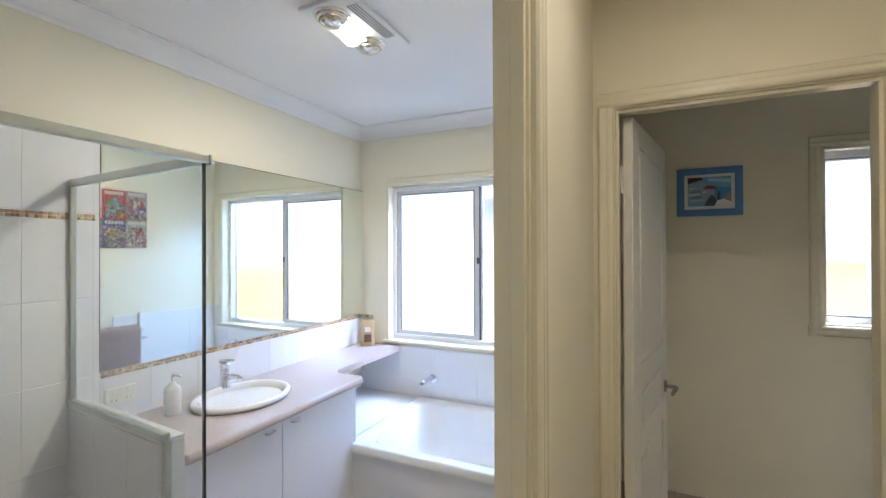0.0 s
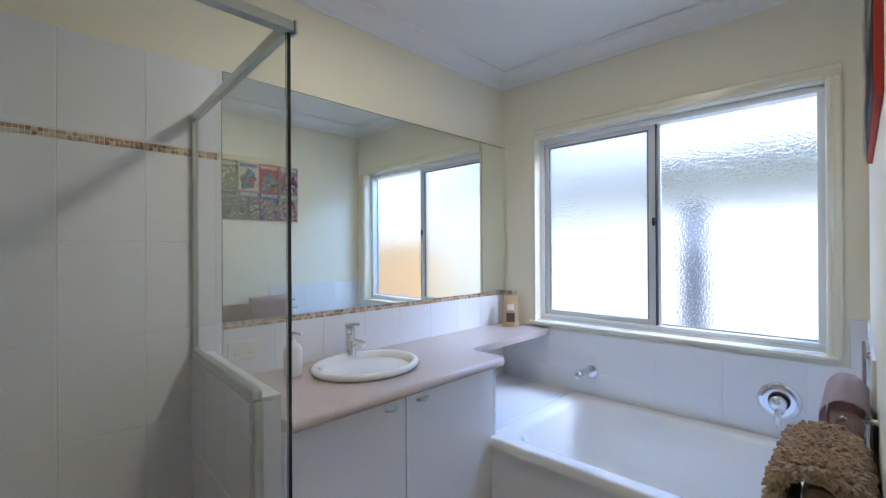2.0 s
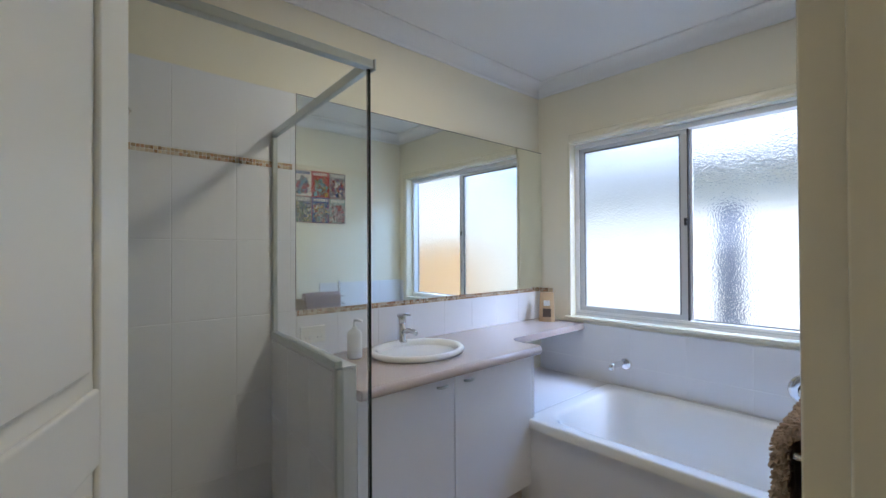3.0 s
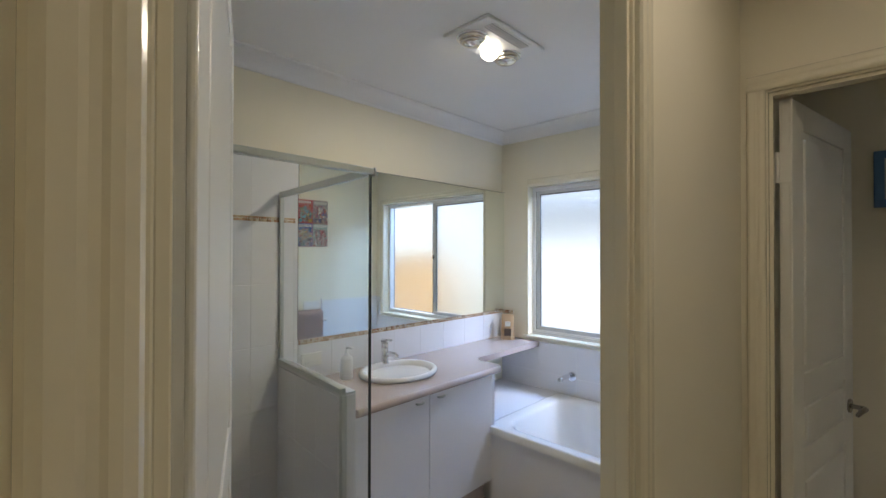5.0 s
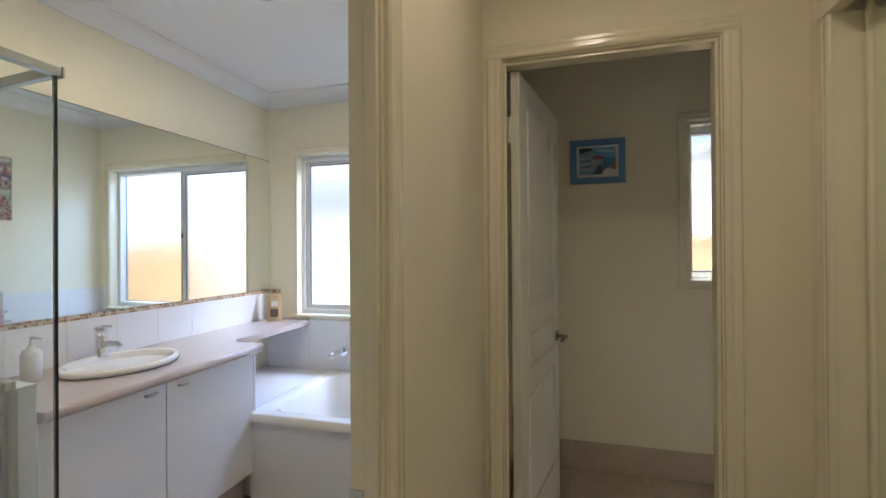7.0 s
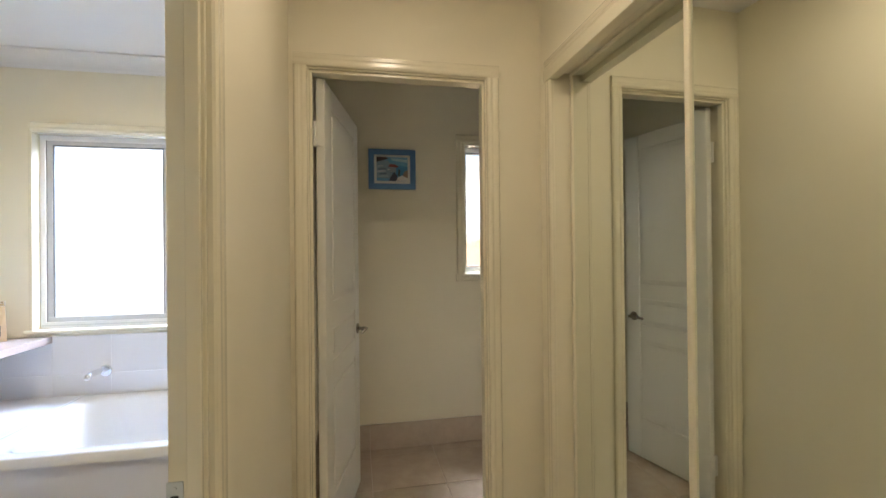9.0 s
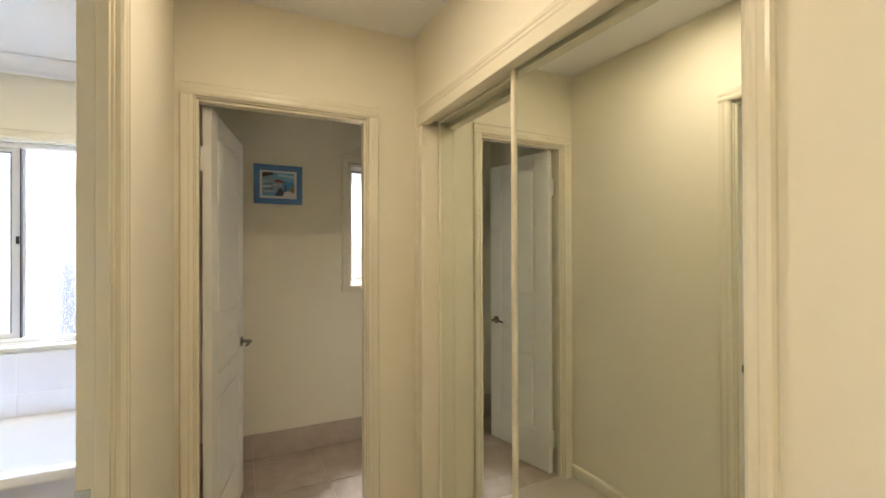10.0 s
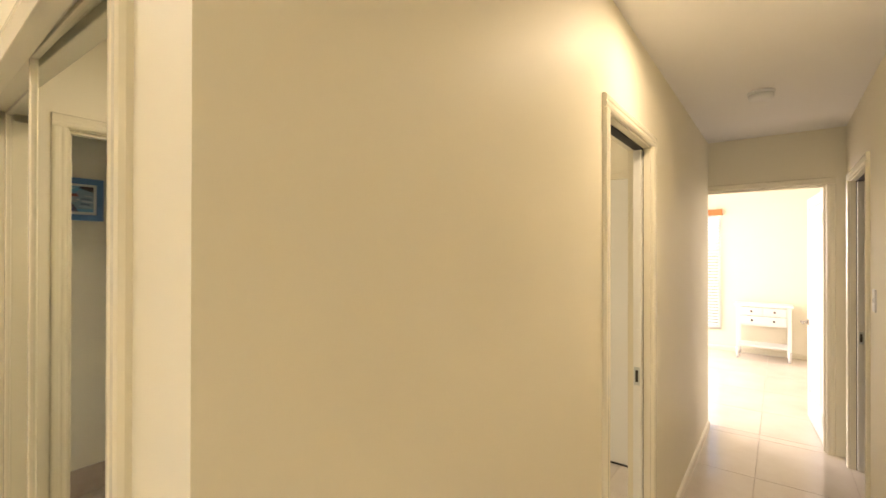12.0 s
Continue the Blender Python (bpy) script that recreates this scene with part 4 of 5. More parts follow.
def draped(x, y0, y1, top, front, back, thick, seed, lump, step=0.014):
    """A cloth folded over a bar: a closed skin with uneven pile."""
    rnd = random.Random(seed)
    path = []
    k = int((front) / step)
    path += [(x - thick, top - front + i * step) for i in range(k)]
    path += [(x + (thick) * math.cos(a), top + thick * math.sin(a)) for a in [math.pi - i * math.pi / 8 for i in range(9)]]
    k2 = int(back / step)
    path += [(x + thick, top - i * step) for i in range(1, k2)]
    cols = max(6, int((y1 - y0) / step))
    bm = bmesh.new()
    g = []
    for j in range(cols + 1):
        y = y0 + (y1 - y0) * j / cols
        row = []
        for i, (px, pz) in enumerate(path):
            q = noise.noise(Vector((y * 28, pz * 28, seed))) * lump + rnd.uniform(-1, 1) * lump * 0.45
            s = -1 if i < k + 4 else 1
            row.append(bm.verts.new((px + s * q * 0.8 , y + rnd.uniform(-1, 1) * lump * 0.2, pz + (q if abs(i - k - 4) < 5 else 0))))
        g.append(row)
    for j in range(cols):
        for i in range(len(path) - 1):
            bm.faces.new((g[j][i], g[j + 1][i], g[j + 1][i + 1], g[j][i + 1]))
    bmesh.ops.solidify(bm, geom=bm.faces[:], thickness=thick * 0.6)
    for fc in bm.faces:
        fc.smooth = True
    return bm


MX, MY0, MY1, MT, MR, MD = BE - 0.088, 1.50, 1.765, 0.85, 0.06, 0.30
bmat = thing("bath_mat", (MX, 1.63, 0.6), "brown shaggy bath mat folded over the towel rail", "bath mat")
part("inner_fold", draped(MX + 0.004, MY0 + 0.02, MY1 - 0.02, MT - 0.01, MD - 0.02, 0.21, 0.028, 8, 0.004), TOWEL_B, bmat)
part("middle_fold", draped(MX + 0.002, MY0 + 0.016, MY1 - 0.016, MT - 0.004, MD - 0.01, 0.27, 0.043, 12, 0.004), TOWEL_B, bmat)
part("folded_core", box(MX - 0.022, MX + 0.03, MY0 + 0.03, MY1 - 0.03, MT - 0.31, MT + 0.02, 0.012, 3), TOWEL_B, bmat)
part("backing", draped(MX, MY0 + 0.012, MY1 - 0.012, MT, MD, 0.22, MR, 3, 0.006), TOWEL_B, bmat)
rnd = random.Random(9)
verts, faces = [], []
for i in range(3000):
    y = rnd.uniform(MY0, MY1)
    s = rnd.uniform(0, 1)
    if s < 0.36:
        p = Vector((MX - MR, y, MT - rnd.uniform(0, MD)))
        d = Vector((-1, rnd.uniform(-0.7, 0.7), rnd.uniform(-1.1, 0.4)))
    elif s < 0.74:
        a = rnd.uniform(0, math.pi)
        p = Vector((MX - MR * math.cos(a), y, MT + MR * math.sin(a)))
        d = Vector((-math.cos(a) + rnd.uniform(-0.5, 0.5), rnd.uniform(-0.8, 0.8), math.sin(a) + rnd.uniform(-0.5, 0.3)))
    else:
        a = rnd.uniform(0, math.pi)
        q = rnd.choice((0, 0, rnd.uniform(0, 0.28)))
        p = Vector((MX - MR * math.cos(a) * (1 if q == 0 else 1), MY0 + 0.006, MT + (MR * math.sin(a) if q == 0 else -q)))
        if q:
            p.x = MX + rnd.choice((-MR, MR)) + rnd.uniform(-0.012, 0.012)
        d = Vector((rnd.uniform(-0.6, 0.3), -0.6, rnd.uniform(-0.6, 0.3)))
    d.normalize()
    side = d.orthogonal().normalized()
    up = d.cross(side)
    L, r = rnd.uniform(0.016, 0.028), rnd.uniform(0.0035, 0.0055)
    droop = Vector((0, 0, -0.25 * L))
    base = len(verts)
    for fr_, rr, dr_ in ((0, 0.8, 0), (0.55, 1.15, 0.3), (1.0, 0.7, 1.0)):
        c = p + d * L * fr_ + droop * dr_
        for k in range(4):
            an = k * math.pi / 2
            verts.append(c + side * (r * rr * math.cos(an)) + up * (r * rr * math.sin(an)))
    for k in range(4):
        for lvl in (0, 4):
            faces.append((base + lvl + k, base + lvl + (k + 1) % 4, base + lvl + 4 + (k + 1) % 4, base + lvl + 4 + k))
    faces.append((base + 8, base + 9, base + 10, base + 11))
me = bpy.data.meshes.new("pile")
me.from_pydata([tuple(v) for v in verts], [], faces)
me.materials.append(TOWEL_B)
pile = new("pile", me)
pile.parent = bmat
pile.matrix_parent_inverse = Matrix.Translation(-Vector(bmat.location))
tagged(pile, "thick looped brown pile", kind="stuff")
tw = thing("towel", (BE - 0.07, 2.0, 0.8), "dusty pink towel folded over the rear rail", "towel")
part("cloth", draped(BE - 0.056, 1.79, 2.10, 0.925, 0.33, 0.33, 0.044, 5, 0.003), TOWEL_P, tw)
part("inner_fold", box(BE - 0.088, BE - 0.024, 1.80, 2.09, 0.60, 0.94, 0.016, 3), TOWEL_P, tw)

cv = thing("canvas_print", (BE, 1.80, 1.555), "canvas print of a grid of colourful comic covers", "wall art")
part("canvas", box(BE - 0.012, BE, 1.405, 2.193, 1.555, 1.995, 0.002), surface("red_canvas_edge", (0.50, 0.05, 0.04), 0.7, vary=0.1, bump=0.1), cv, "red wrapped canvas edge")
INK = {n: surface("printed_" + n, c, 0.6, vary=0.12, scale=50, bump=0) for n, c in (
    ("black", (0.012, 0.012, 0.018)), ("white", (0.66, 0.62, 0.54)), ("red", (0.42, 0.012, 0.012)), ("green", (0.06, 0.22, 0.07)), ("yellow", (0.58, 0.40, 0.04)),
    ("blue", (0.03, 0.08, 0.30)), ("cyan", (0.14, 0.42, 0.50)), ("skin", (0.50, 0.26, 0.15)), ("teal", (0.26, 0.38, 0.33)), ("grey", (0.24, 0.24, 0.25)))}


def cover(y0, z0, w, h, ground, title, inks, busy, seed):
    """One printed cover: ground, a lettered title bar, large blots with dark outlines and fine dabs."""
    rnd = random.Random(seed)
    names = list(INK)
    bm = bmesh.new()
    x = BE - 0.0125

    def blot(cy, cz, ry, rz, k, ink, d):
        a0 = rnd.uniform(0, 6.28)
        pts = []
        for q in range(k):
            a = a0 + 2 * math.pi * q / k
            f = rnd.uniform(0.6, 1.1)
            pts.append(bm.verts.new((x - d, min(max(cy + ry * f * math.cos(a), y0 + 0.001), y0 + w - 0.001), min(max(cz + rz * f * math.sin(a), z0 + 0.001), z0 + h - 0.001))))
        fc = bm.faces.new(pts[::-1])
        fc.material_index = names.index(ink)

    def bar(a, b, c, e, ink, d):
        fc = bm.faces.new([bm.verts.new((x - d, v, u)) for v, u in ((a, c), (a, e), (b, e), (b, c))])
        fc.material_index = names.index(ink)

    bar(y0, y0 + w, z0, z0 + h, ground, 0.001)
    d = 0.0012
    for i in range(34 if busy else 20):
        cy, cz = y0 + w * rnd.uniform(0.18, 0.82), z0 + h * rnd.uniform(0.1, 0.68)
        r, k = rnd.uniform(0.009, 0.024), rnd.randint(6, 10)
        state = rnd.getstate()
        blot(cy, cz, r * 1.22, r * 1.35, k, "black", d)
        rnd.setstate(state)
        blot(cy, cz, r, r * 1.1, k, rnd.choice(inks), d + 0.00006)
        d += 0.00013
    for i in range(300 if busy else 150):
        cy, cz = y0 + w * rnd.uniform(0.04, 0.96), z0 + h * rnd.uniform(0.03, 0.76)
        if not busy:
            cy, cz = y0 + w * min(max(rnd.gauss(0.5, 0.2), 0.05), 0.95), z0 + h * min(max(rnd.gauss(0.38, 0.17), 0.05), 0.75)
        blot(cy, cz, rnd.uniform(0.003, 0.010), rnd.uniform(0.003, 0.012), rnd.randint(3, 6), rnd.choice(inks + ["black"]), d)
        d += 0.000012
    n = 6
    for i in range(n):
        a = y0 + w * (0.08 + 0.84 * i / n)
        bar(a, a + w * 0.84 / n * 0.72, z0 + h * 0.83, z0 + h * 0.95, title, d + 0.0001)
    me = bpy.data.meshes.new("cover")
    bm.to_mesh(me)
    bm.free()
    for nm in names:
        me.materials.append(INK[nm])
    ob = new("cover", me)
    ob.parent = cv
    ob.matrix_parent_inverse = Matrix.Translation(-Vector(cv.location))


COVERS = (("teal", "red", ["red", "skin", "grey"], True), ("teal", "black", ["green", "grey", "skin"], True), ("grey", "white", ["green", "yellow", "blue", "white", "grey"], True),
          ("blue", "white", ["yellow", "white", "cyan", "red", "grey"], True), ("teal", "white", ["red", "red", "white", "grey", "white"], True),
          ("yellow", "red", ["red", "skin", "blue"], False), ("green", "white", ["green", "yellow", "white"], True), ("white", "blue", ["red", "blue", "red", "cyan"], False),
          ("red", "white", ["cyan", "yellow", "green", "cyan", "red"], False), ("grey", "white", ["red", "skin", "white", "blue"], True))
cell = (2.193 - 1.405) / 5
for i, (ground, title, inks, busy) in enumerate(COVERS):
    cover(1.405 + (i % 5) * cell + 0.002, 1.555 + (i // 5) * 0.22 + 0.002, cell - 0.004, 0.216, ground, title, inks, busy, 40 + i)

# things on the vanity
pouch = thing("paper_pouch", (-1.668, 2.68, 0.846), "brown kraft paper pouch with a dark label leaning on the wall", "pouch", turn=35)
bm = bmesh.new()
prs = [(0.03, 0.0), (0.034, 0.02), (0.03, 0.08), (0.012, 0.15), (0.006, 0.185)]
rg = []
for dpt, z in prs:
    w_ = 0.05 - 0.006 * z / 0.185
    lean = 0.03 * z / 0.185
    rg.append([bm.verts.new(v) for v in ((-w_, -dpt / 2 + lean, z), (-w_ * 0.5, -dpt * 0.75 + lean, z), (w_ * 0.5, -dpt * 0.75 + lean, z), (w_, -dpt / 2 + lean, z), (w_, dpt / 2 + lean, z), (-w_, dpt / 2 + lean, z))])
for k in range(len(rg) - 1):
    for i in range(6):
        bm.faces.new((rg[k][i], rg[k][(i + 1) % 6], rg[k + 1][(i + 1) % 6], rg[k + 1][i]))
bm.faces.new(rg[0][::-1])
bm.faces.new(rg[-1])
part("bag", bm, KRAFT, pouch)
part("label", box(-0.026, 0.026, -0.0275, -0.025, 0.03, 0.085, 0.0006), BROWNP, pouch, "dark printed label")
part("label", box(-0.02, 0.02, -0.012, -0.009, 0.1, 0.135, 0.0006), MAT_W, pouch, "pale printed label")
bo = thing("soap_dispenser", (-1.66, 1.25, 0.846), "white soap bottle with a pump", "soap bottle")
part("bottle", lathe([(0.03, 0.0), (0.032, 0.004), (0.032, 0.1), (0.026, 0.115), (0.012, 0.122), (0.012, 0.132)], (-1.66, 1.25, 0.846)), SOAP, bo)
bm = cyl((-1.66, 1.25, 0.975), (-1.66, 1.25, 1.005), 0.005)
tube([(-1.66, 1.25, 1.005), (-1.65, 1.255, 1.008), (-1.625, 1.265, 1.004)], 0.006, bm=bm)
part("pump", bm, SOAP, bo)
ol = thing("power_outlet", (W, 1.12, 0.945), "cream double power outlet on the tiles", "power outlet")
op = part("plate", box(W + 0.008, W + 0.018, 1.065, 1.18, 0.908, 0.98, 0.003), OUTLET, ol)
for y in (1.095, 1.15):
    part("switch", box(W + 0.0182, W + 0.022, y - 0.008, y + 0.008, 0.955, 0.97, 0.001), OUTLET, op)
    for a in (-0.008, 0.008):
        part("slot", box(W + 0.0178, W + 0.0186, y + a - 0.001, y + a + 0.001, 0.925, 0.937), BLACK, op)

# picture in the toilet
pc = thing("framed_picture", (0.457, N, 1.707), "seaside village print in a wide blue frame", "picture")
px0, px1, pz0, pz1 = 0.305, 0.609, 1.708, 1.966
w_ = 0.036
bm = box(px0, px1, N - 0.022, N - 0.001, pz0, pz0 + w_, 0.003)
box(px0, px1, N - 0.022, N - 0.001, pz1 - w_, pz1, 0.003, bm=bm)
box(px0, px0 + w_, N - 0.0222, N - 0.001, pz0 + w_ - 0.003, pz1 - w_ + 0.003, 0.003, bm=bm)
box(px1 - w_, px1, N - 0.0222, N - 0.001, pz0 + w_ - 0.003, pz1 - w_ + 0.003, 0.003, bm=bm)
part("frame", bm, BLUEF, pc)
part("mount", box(px0 + w_ - 0.002, px1 - w_ + 0.002, N - 0.014, N - 0.002, pz0 + w_ - 0.002, pz1 - w_ + 0.002), MAT_W, pc, "white mount card")
ix0, ix1, iz0, iz1 = px0 + 0.052, px1 - 0.052, pz0 + 0.053, pz1 - 0.05


def flat(name, pts, y, colour, parent):
    bm = sweep([((ix1 - ix0) * u, (iz1 - iz0) * v) for u, v in pts], (ix0, y, iz0), (1, 0, 0), (0, 0, 1), (0, 0.001, 0))
    return part(name, bm, surface("print_" + name, colour, 0.5, vary=0.2, scale=60, bump=0), parent)


pr = part("print", box(ix0, ix1, N - 0.0155, N - 0.0142, iz0, iz1), surface("print_sky", (0.16, 0.40, 0.62), 0.5, vary=0.25, scale=22, bump=0), pc, "blue seaside print")
flat("cloud", [(0.45, 0.95), (0.98, 0.9), (0.98, 0.78), (0.7, 0.82), (0.5, 0.86)], N - 0.0168, (0.42, 0.62, 0.72), pr)
flat("sea", [(0.5, 0.22), (1, 0.2), (1, 0.6), (0.72, 0.66), (0.5, 0.55)], N - 0.0168, (0.07, 0.28, 0.55), pr)
flat("dark_roof", [(0.0, 0.78), (0.0, 1.0), (0.3, 1.0), (0.37, 0.92), (0.2, 0.86)], N - 0.018, (0.05, 0.04, 0.05), pr)
flat("hillside", [(0.0, 0.12), (0.0, 0.78), (0.2, 0.86), (0.36, 0.86), (0.48, 0.66), (0.62, 0.6), (0.64, 0.3), (0.4, 0.1)], N - 0.0168, (0.26, 0.38, 0.50), pr)
for k, (u, v, w2, h2, c) in enumerate(((0.02, 0.58, 0.2, 0.05, (0.5, 0.56, 0.62)), (0.05, 0.46, 0.26, 0.05, (0.16, 0.22, 0.32)), (0.0, 0.36, 0.3, 0.06, (0.56, 0.62, 0.68)), (0.08, 0.26, 0.24, 0.05, (0.10, 0.16, 0.26)), (0.04, 0.15, 0.34, 0.06, (0.40, 0.52, 0.62)), (0.34, 0.44, 0.2, 0.06, (0.62, 0.66, 0.68)), (0.42, 0.34, 0.16, 0.06, (0.12, 0.20, 0.30)))):
    flat("terrace", [(u, v), (u + w2, v + 0.03), (u + w2 * 0.9, v + h2 + 0.03), (u + 0.02, v + h2)], N - 0.0182, c, pr)
flat("red_roof", [(0.36, 0.6), (0.66, 0.56), (0.7, 0.62), (0.56, 0.7), (0.42, 0.7)], N - 0.0194, (0.24, 0.06, 0.06), pr)
flat("gable", [(0.42, 0.36), (0.62, 0.36), (0.62, 0.57), (0.5, 0.62), (0.42, 0.57)], N - 0.0188, (0.34, 0.40, 0.48), pr)
flat("dark_arch", [(0.38, 0.0), (0.68, 0.0), (0.66, 0.22), (0.56, 0.38), (0.46, 0.2)], N - 0.0206, (0.06, 0.07, 0.13), pr)
flat("white_wall", [(0.62, 0.0), (1, 0.0), (1, 0.22), (0.84, 0.24), (0.68, 0.16)], N - 0.0212, (0.80, 0.79, 0.76), pr)
flat("palm", [(0.68, 0.2), (0.74, 0.2), (0.76, 0.46), (0.7, 0.5)], N - 0.0206, (0.05, 0.08, 0.10), pr)
flat("rocks", [(0.84, 0.22), (1, 0.12), (1, 0.46), (0.94, 0.44), (0.88, 0.36)], N - 0.0218, (0.36, 0.26, 0.20), pr)

# ---- corridor and bedroom things ----
sd = thing("smoke_alarm", (3.89, -0.48, CZ), "round white ceiling smoke alarm", "smoke alarm")
part("base", lathe([(0.066, 0.0), (0.066, -0.012), (0.06, -0.016)], (3.89, -0.48, CZ), n=36), WHITEAL, sd)
part("cover", lathe([(0.062, -0.016), (0.062, -0.034), (0.05, -0.044), (0.0001, -0.046)], (3.89, -0.48, CZ), n=36), WHITEAL, sd)
# the fitting at x = -0.5 is unseen, added to go with its fill lamp
for x, y in ((2.55, -0.445), (-0.5, -0.54), (0.42, 0.8)):
    dl = thing("downlight", (x, y, CZ), "round white recessed ceiling downlight", "ceiling light", "corridor downlights")
    part("bezel", lathe([(0.058, 0.0), (0.058, -0.004), (0.048, -0.008), (0.044, -0.003)], (x, y, CZ), n=36), WHITEAL, dl)
    part("diffuser", lathe([(0.044, -0.003), (0.0001, -0.003)], (x, y, CZ), n=36), DIFF, dl)
sw = thing("light_switch", (3.93, CS, 1.15), "white plastic wall light switch", "light switch")
pl = part("plate", box(3.87, 3.94, CS, CS + 0.008, 1.22, 1.335, 0.002), WHITEAL, sw)
part("rocker", box(3.895, 3.915, CS + 0.008, CS + 0.012, 1.265, 1.29, 0.001), WHITEAL, pl)

ch = thing("chest_of_drawers", (8.32, -0.39, FZ), "white painted console chest with three drawers and a low shelf", "chest of drawers")
hx0, hx1, hy0, hy1 = 8.2, 8.56, -0.69, -0.075
part("top", box(hx0 - 0.015, hx1, hy0 - 0.02, hy1 + 0.02, 0.765, 0.79, 0.004), CHEST, ch)
part("body", box(hx0 + 0.006, hx1 - 0.016, hy0 + 0.008, hy1 - 0.008, 0.5, 0.764, 0.002), CHEST, ch)
for z0, z1, spl in ((0.645, 0.75, 2), (0.52, 0.63, 1)):
    for k in range(spl):
        a = hy0 + 0.05 + k * (hy1 - hy0 - 0.1) / spl + 0.006
        b = hy0 + 0.05 + (k + 1) * (hy1 - hy0 - 0.1) / spl - 0.006
        dr = part("drawer", box(hx0 - 0.008, hx0 + 0.0055, a, b, z0, z1, 0.003), CHEST, ch)
        # black strip that paints the shadow line above the drawer
        part("gap_shade_strip", box(hx0 + 0.004, hx0 + 0.0058, a - 0.004, b + 0.004, z1, z1 + 0.004), GAP_SHADE, dr)
        for ky in ([(a + b) / 2] if spl == 2 else [a + 0.13, b - 0.13]):
            part("knob", lathe([(0.006, 0.0), (0.006, 0.012), (0.014, 0.018), (0.012, 0.026), (0.0001, 0.028)], (hx0 - 0.008, ky, (z0 + z1) / 2), axis=(-1, 0, 0), n=14), KNOB, dr, "dark metal knob")
for x in (hx0, hx1 - 0.05):
    for y in (hy0, hy1 - 0.04):
        bm = sweep([(0, 0), (0.04, 0), (0.04, 0.04), (0, 0.04)], (x, y, 0.18), (1, 0, 0), (0, 1, 0), (0, 0, 0.5845))
        low = lathe([(0.016, 0.0), (0.026, 0.15)], (x + 0.02, y + 0.02, FZ), n=4)
        join(bm, low)
        part("leg", bm, CHEST, ch)
part("shelf", box(hx0 + 0.005, hx1 - 0.01, hy0 + 0.01, hy1 - 0.01, 0.2, 0.225, 0.003), CHEST, ch)

wdw = thing("window_3", (GX, 0.67, 0.34), "white bedroom window behind a slatted blind", "window", kind="structure")
bm = box(GX + 0.03, GX + 0.09, GY0, GY0 + 0.04, 0.38, 2.04)
box(GX + 0.03, GX + 0.09, GY1 - 0.04, GY1, 0.38, 2.04, bm=bm)
box(GX + 0.03, GX + 0.09, GY0, GY1, 0.34, 0.38, bm=bm)
box(GX + 0.03, GX + 0.09, GY0, GY1, 2.04, 2.08, bm=bm)
part("window_frame", bm, WHITEAL, wdw)
pane("pane", box(GX + 0.055, GX + 0.06, GY0 + 0.04, GY1 - 0.04, 0.38, 2.04), GLASS, wdw, "clear glass")
bl = thing("venetian_blind", (GX - 0.03, 0.67, 0.36), "white slatted blind under an orange timber pelmet", "blind")
part("pelmet", box(GX - 0.07, GX - 0.001, GY0 - 0.02, GY1 + 0.03, 2.07, 2.16, 0.003), ORANGE, bl, "orange timber pelmet")
for i in range(36):
    z = 0.42 + i * 0.0455
    bm = sweep([(-0.024, -0.010), (0.0, 0.002), (0.024, 0.012), (0.024, 0.0095), (0.0, -0.001), (-0.024, -0.0125)], (GX - 0.035, GY0 + 0.005, z), (1, 0, 0), (0, 0, 1), (0, GY1 - GY0 - 0.01, 0))
    part("slat", bm, BLIND, bl)
part("bottom_rail", box(GX - 0.06, GX - 0.012, GY0 + 0.004, GY1 - 0.004, 0.375, 0.395, 0.003), BLIND, bl)

# closed wardrobe door in the side room
wd = thing("robe_door", (3.99, 1.0, FZ), "plain cream cupboard door in the side room", "door")
part("leaf", box(3.975, 3.998, 0.12, 1.7, FZ + 0.012, 2.03, 0.002), DOORW, wd)
# black strip painted in for the shade below the leaf
part("gap", box(3.97, 3.9985, 0.12, 1.7, FZ + 0.001, FZ + 0.011), GAP_SHADE, wd)
part("head", box(3.965, 3.9985, 0.1, 1.72, 2.031, 2.075, 0.004), TRIM, wd)

# ---- outside ----
fn = thing("fence", (4.0, 5.1, -0.3), "tan steel sheet boundary fence", "fence")
for i in range(60):
    x = 0.9 + i * 0.2
    bm = sweep([(0, 0), (0.05, 0.0), (0.07, 0.03), (0.13, 0.03), (0.15, 0), (0.2, 0), (0.2, 0.004), (0.152, 0.004), (0.132, 0.034), (0.068, 0.034), (0.048, 0.004), (0, 0.004)], (x, 5.1, -0.3), (1, 0, 0), (0, -1, 0), (0, 0, 1.72))
    part("sheet", bm, FENCE, fn)
part("rail", box(0.85, 12.95, 5.06, 5.14, 1.40, 1.46, 0.004), FENCE, fn)
nh = thing("neighbour_house", (-4, 6.6, -0.3), "white rendered neighbouring house with a grey gutter", "house")
part("wall", box(-14, 0.4, 6.6, 6.8, -0.3, 2.35), RENDERW, nh)
part("eave", box(-14.3, 0.8, 6.35, 6.8, 2.35, 2.42), RENDERW, nh)
part("gutter", box(-14.3, 0.8, 6.23, 6.35, 2.3, 2.46, 0.02), GUTTER, nh)
bm = sweep([(0, 0), (6.0, 2.4), (6.0, 2.3), (0.1, -0.06)], (-14.3, 6.3, 2.46), (0, 1, 0), (0, 0, 1), (15.1, 0, 0))
part("roof", bm, ROOF, nh)
# added white house front that stands in for the bright sky over the fence
gh = thing("neighbour_house", (8, 8.2, -0.3), "white gable wall added to stand in for bright sky beyond the fence", "house")
part("wall", box(1.6, 15.0, 8.2, 8.4, -0.3, 2.75), RENDERW, gh)
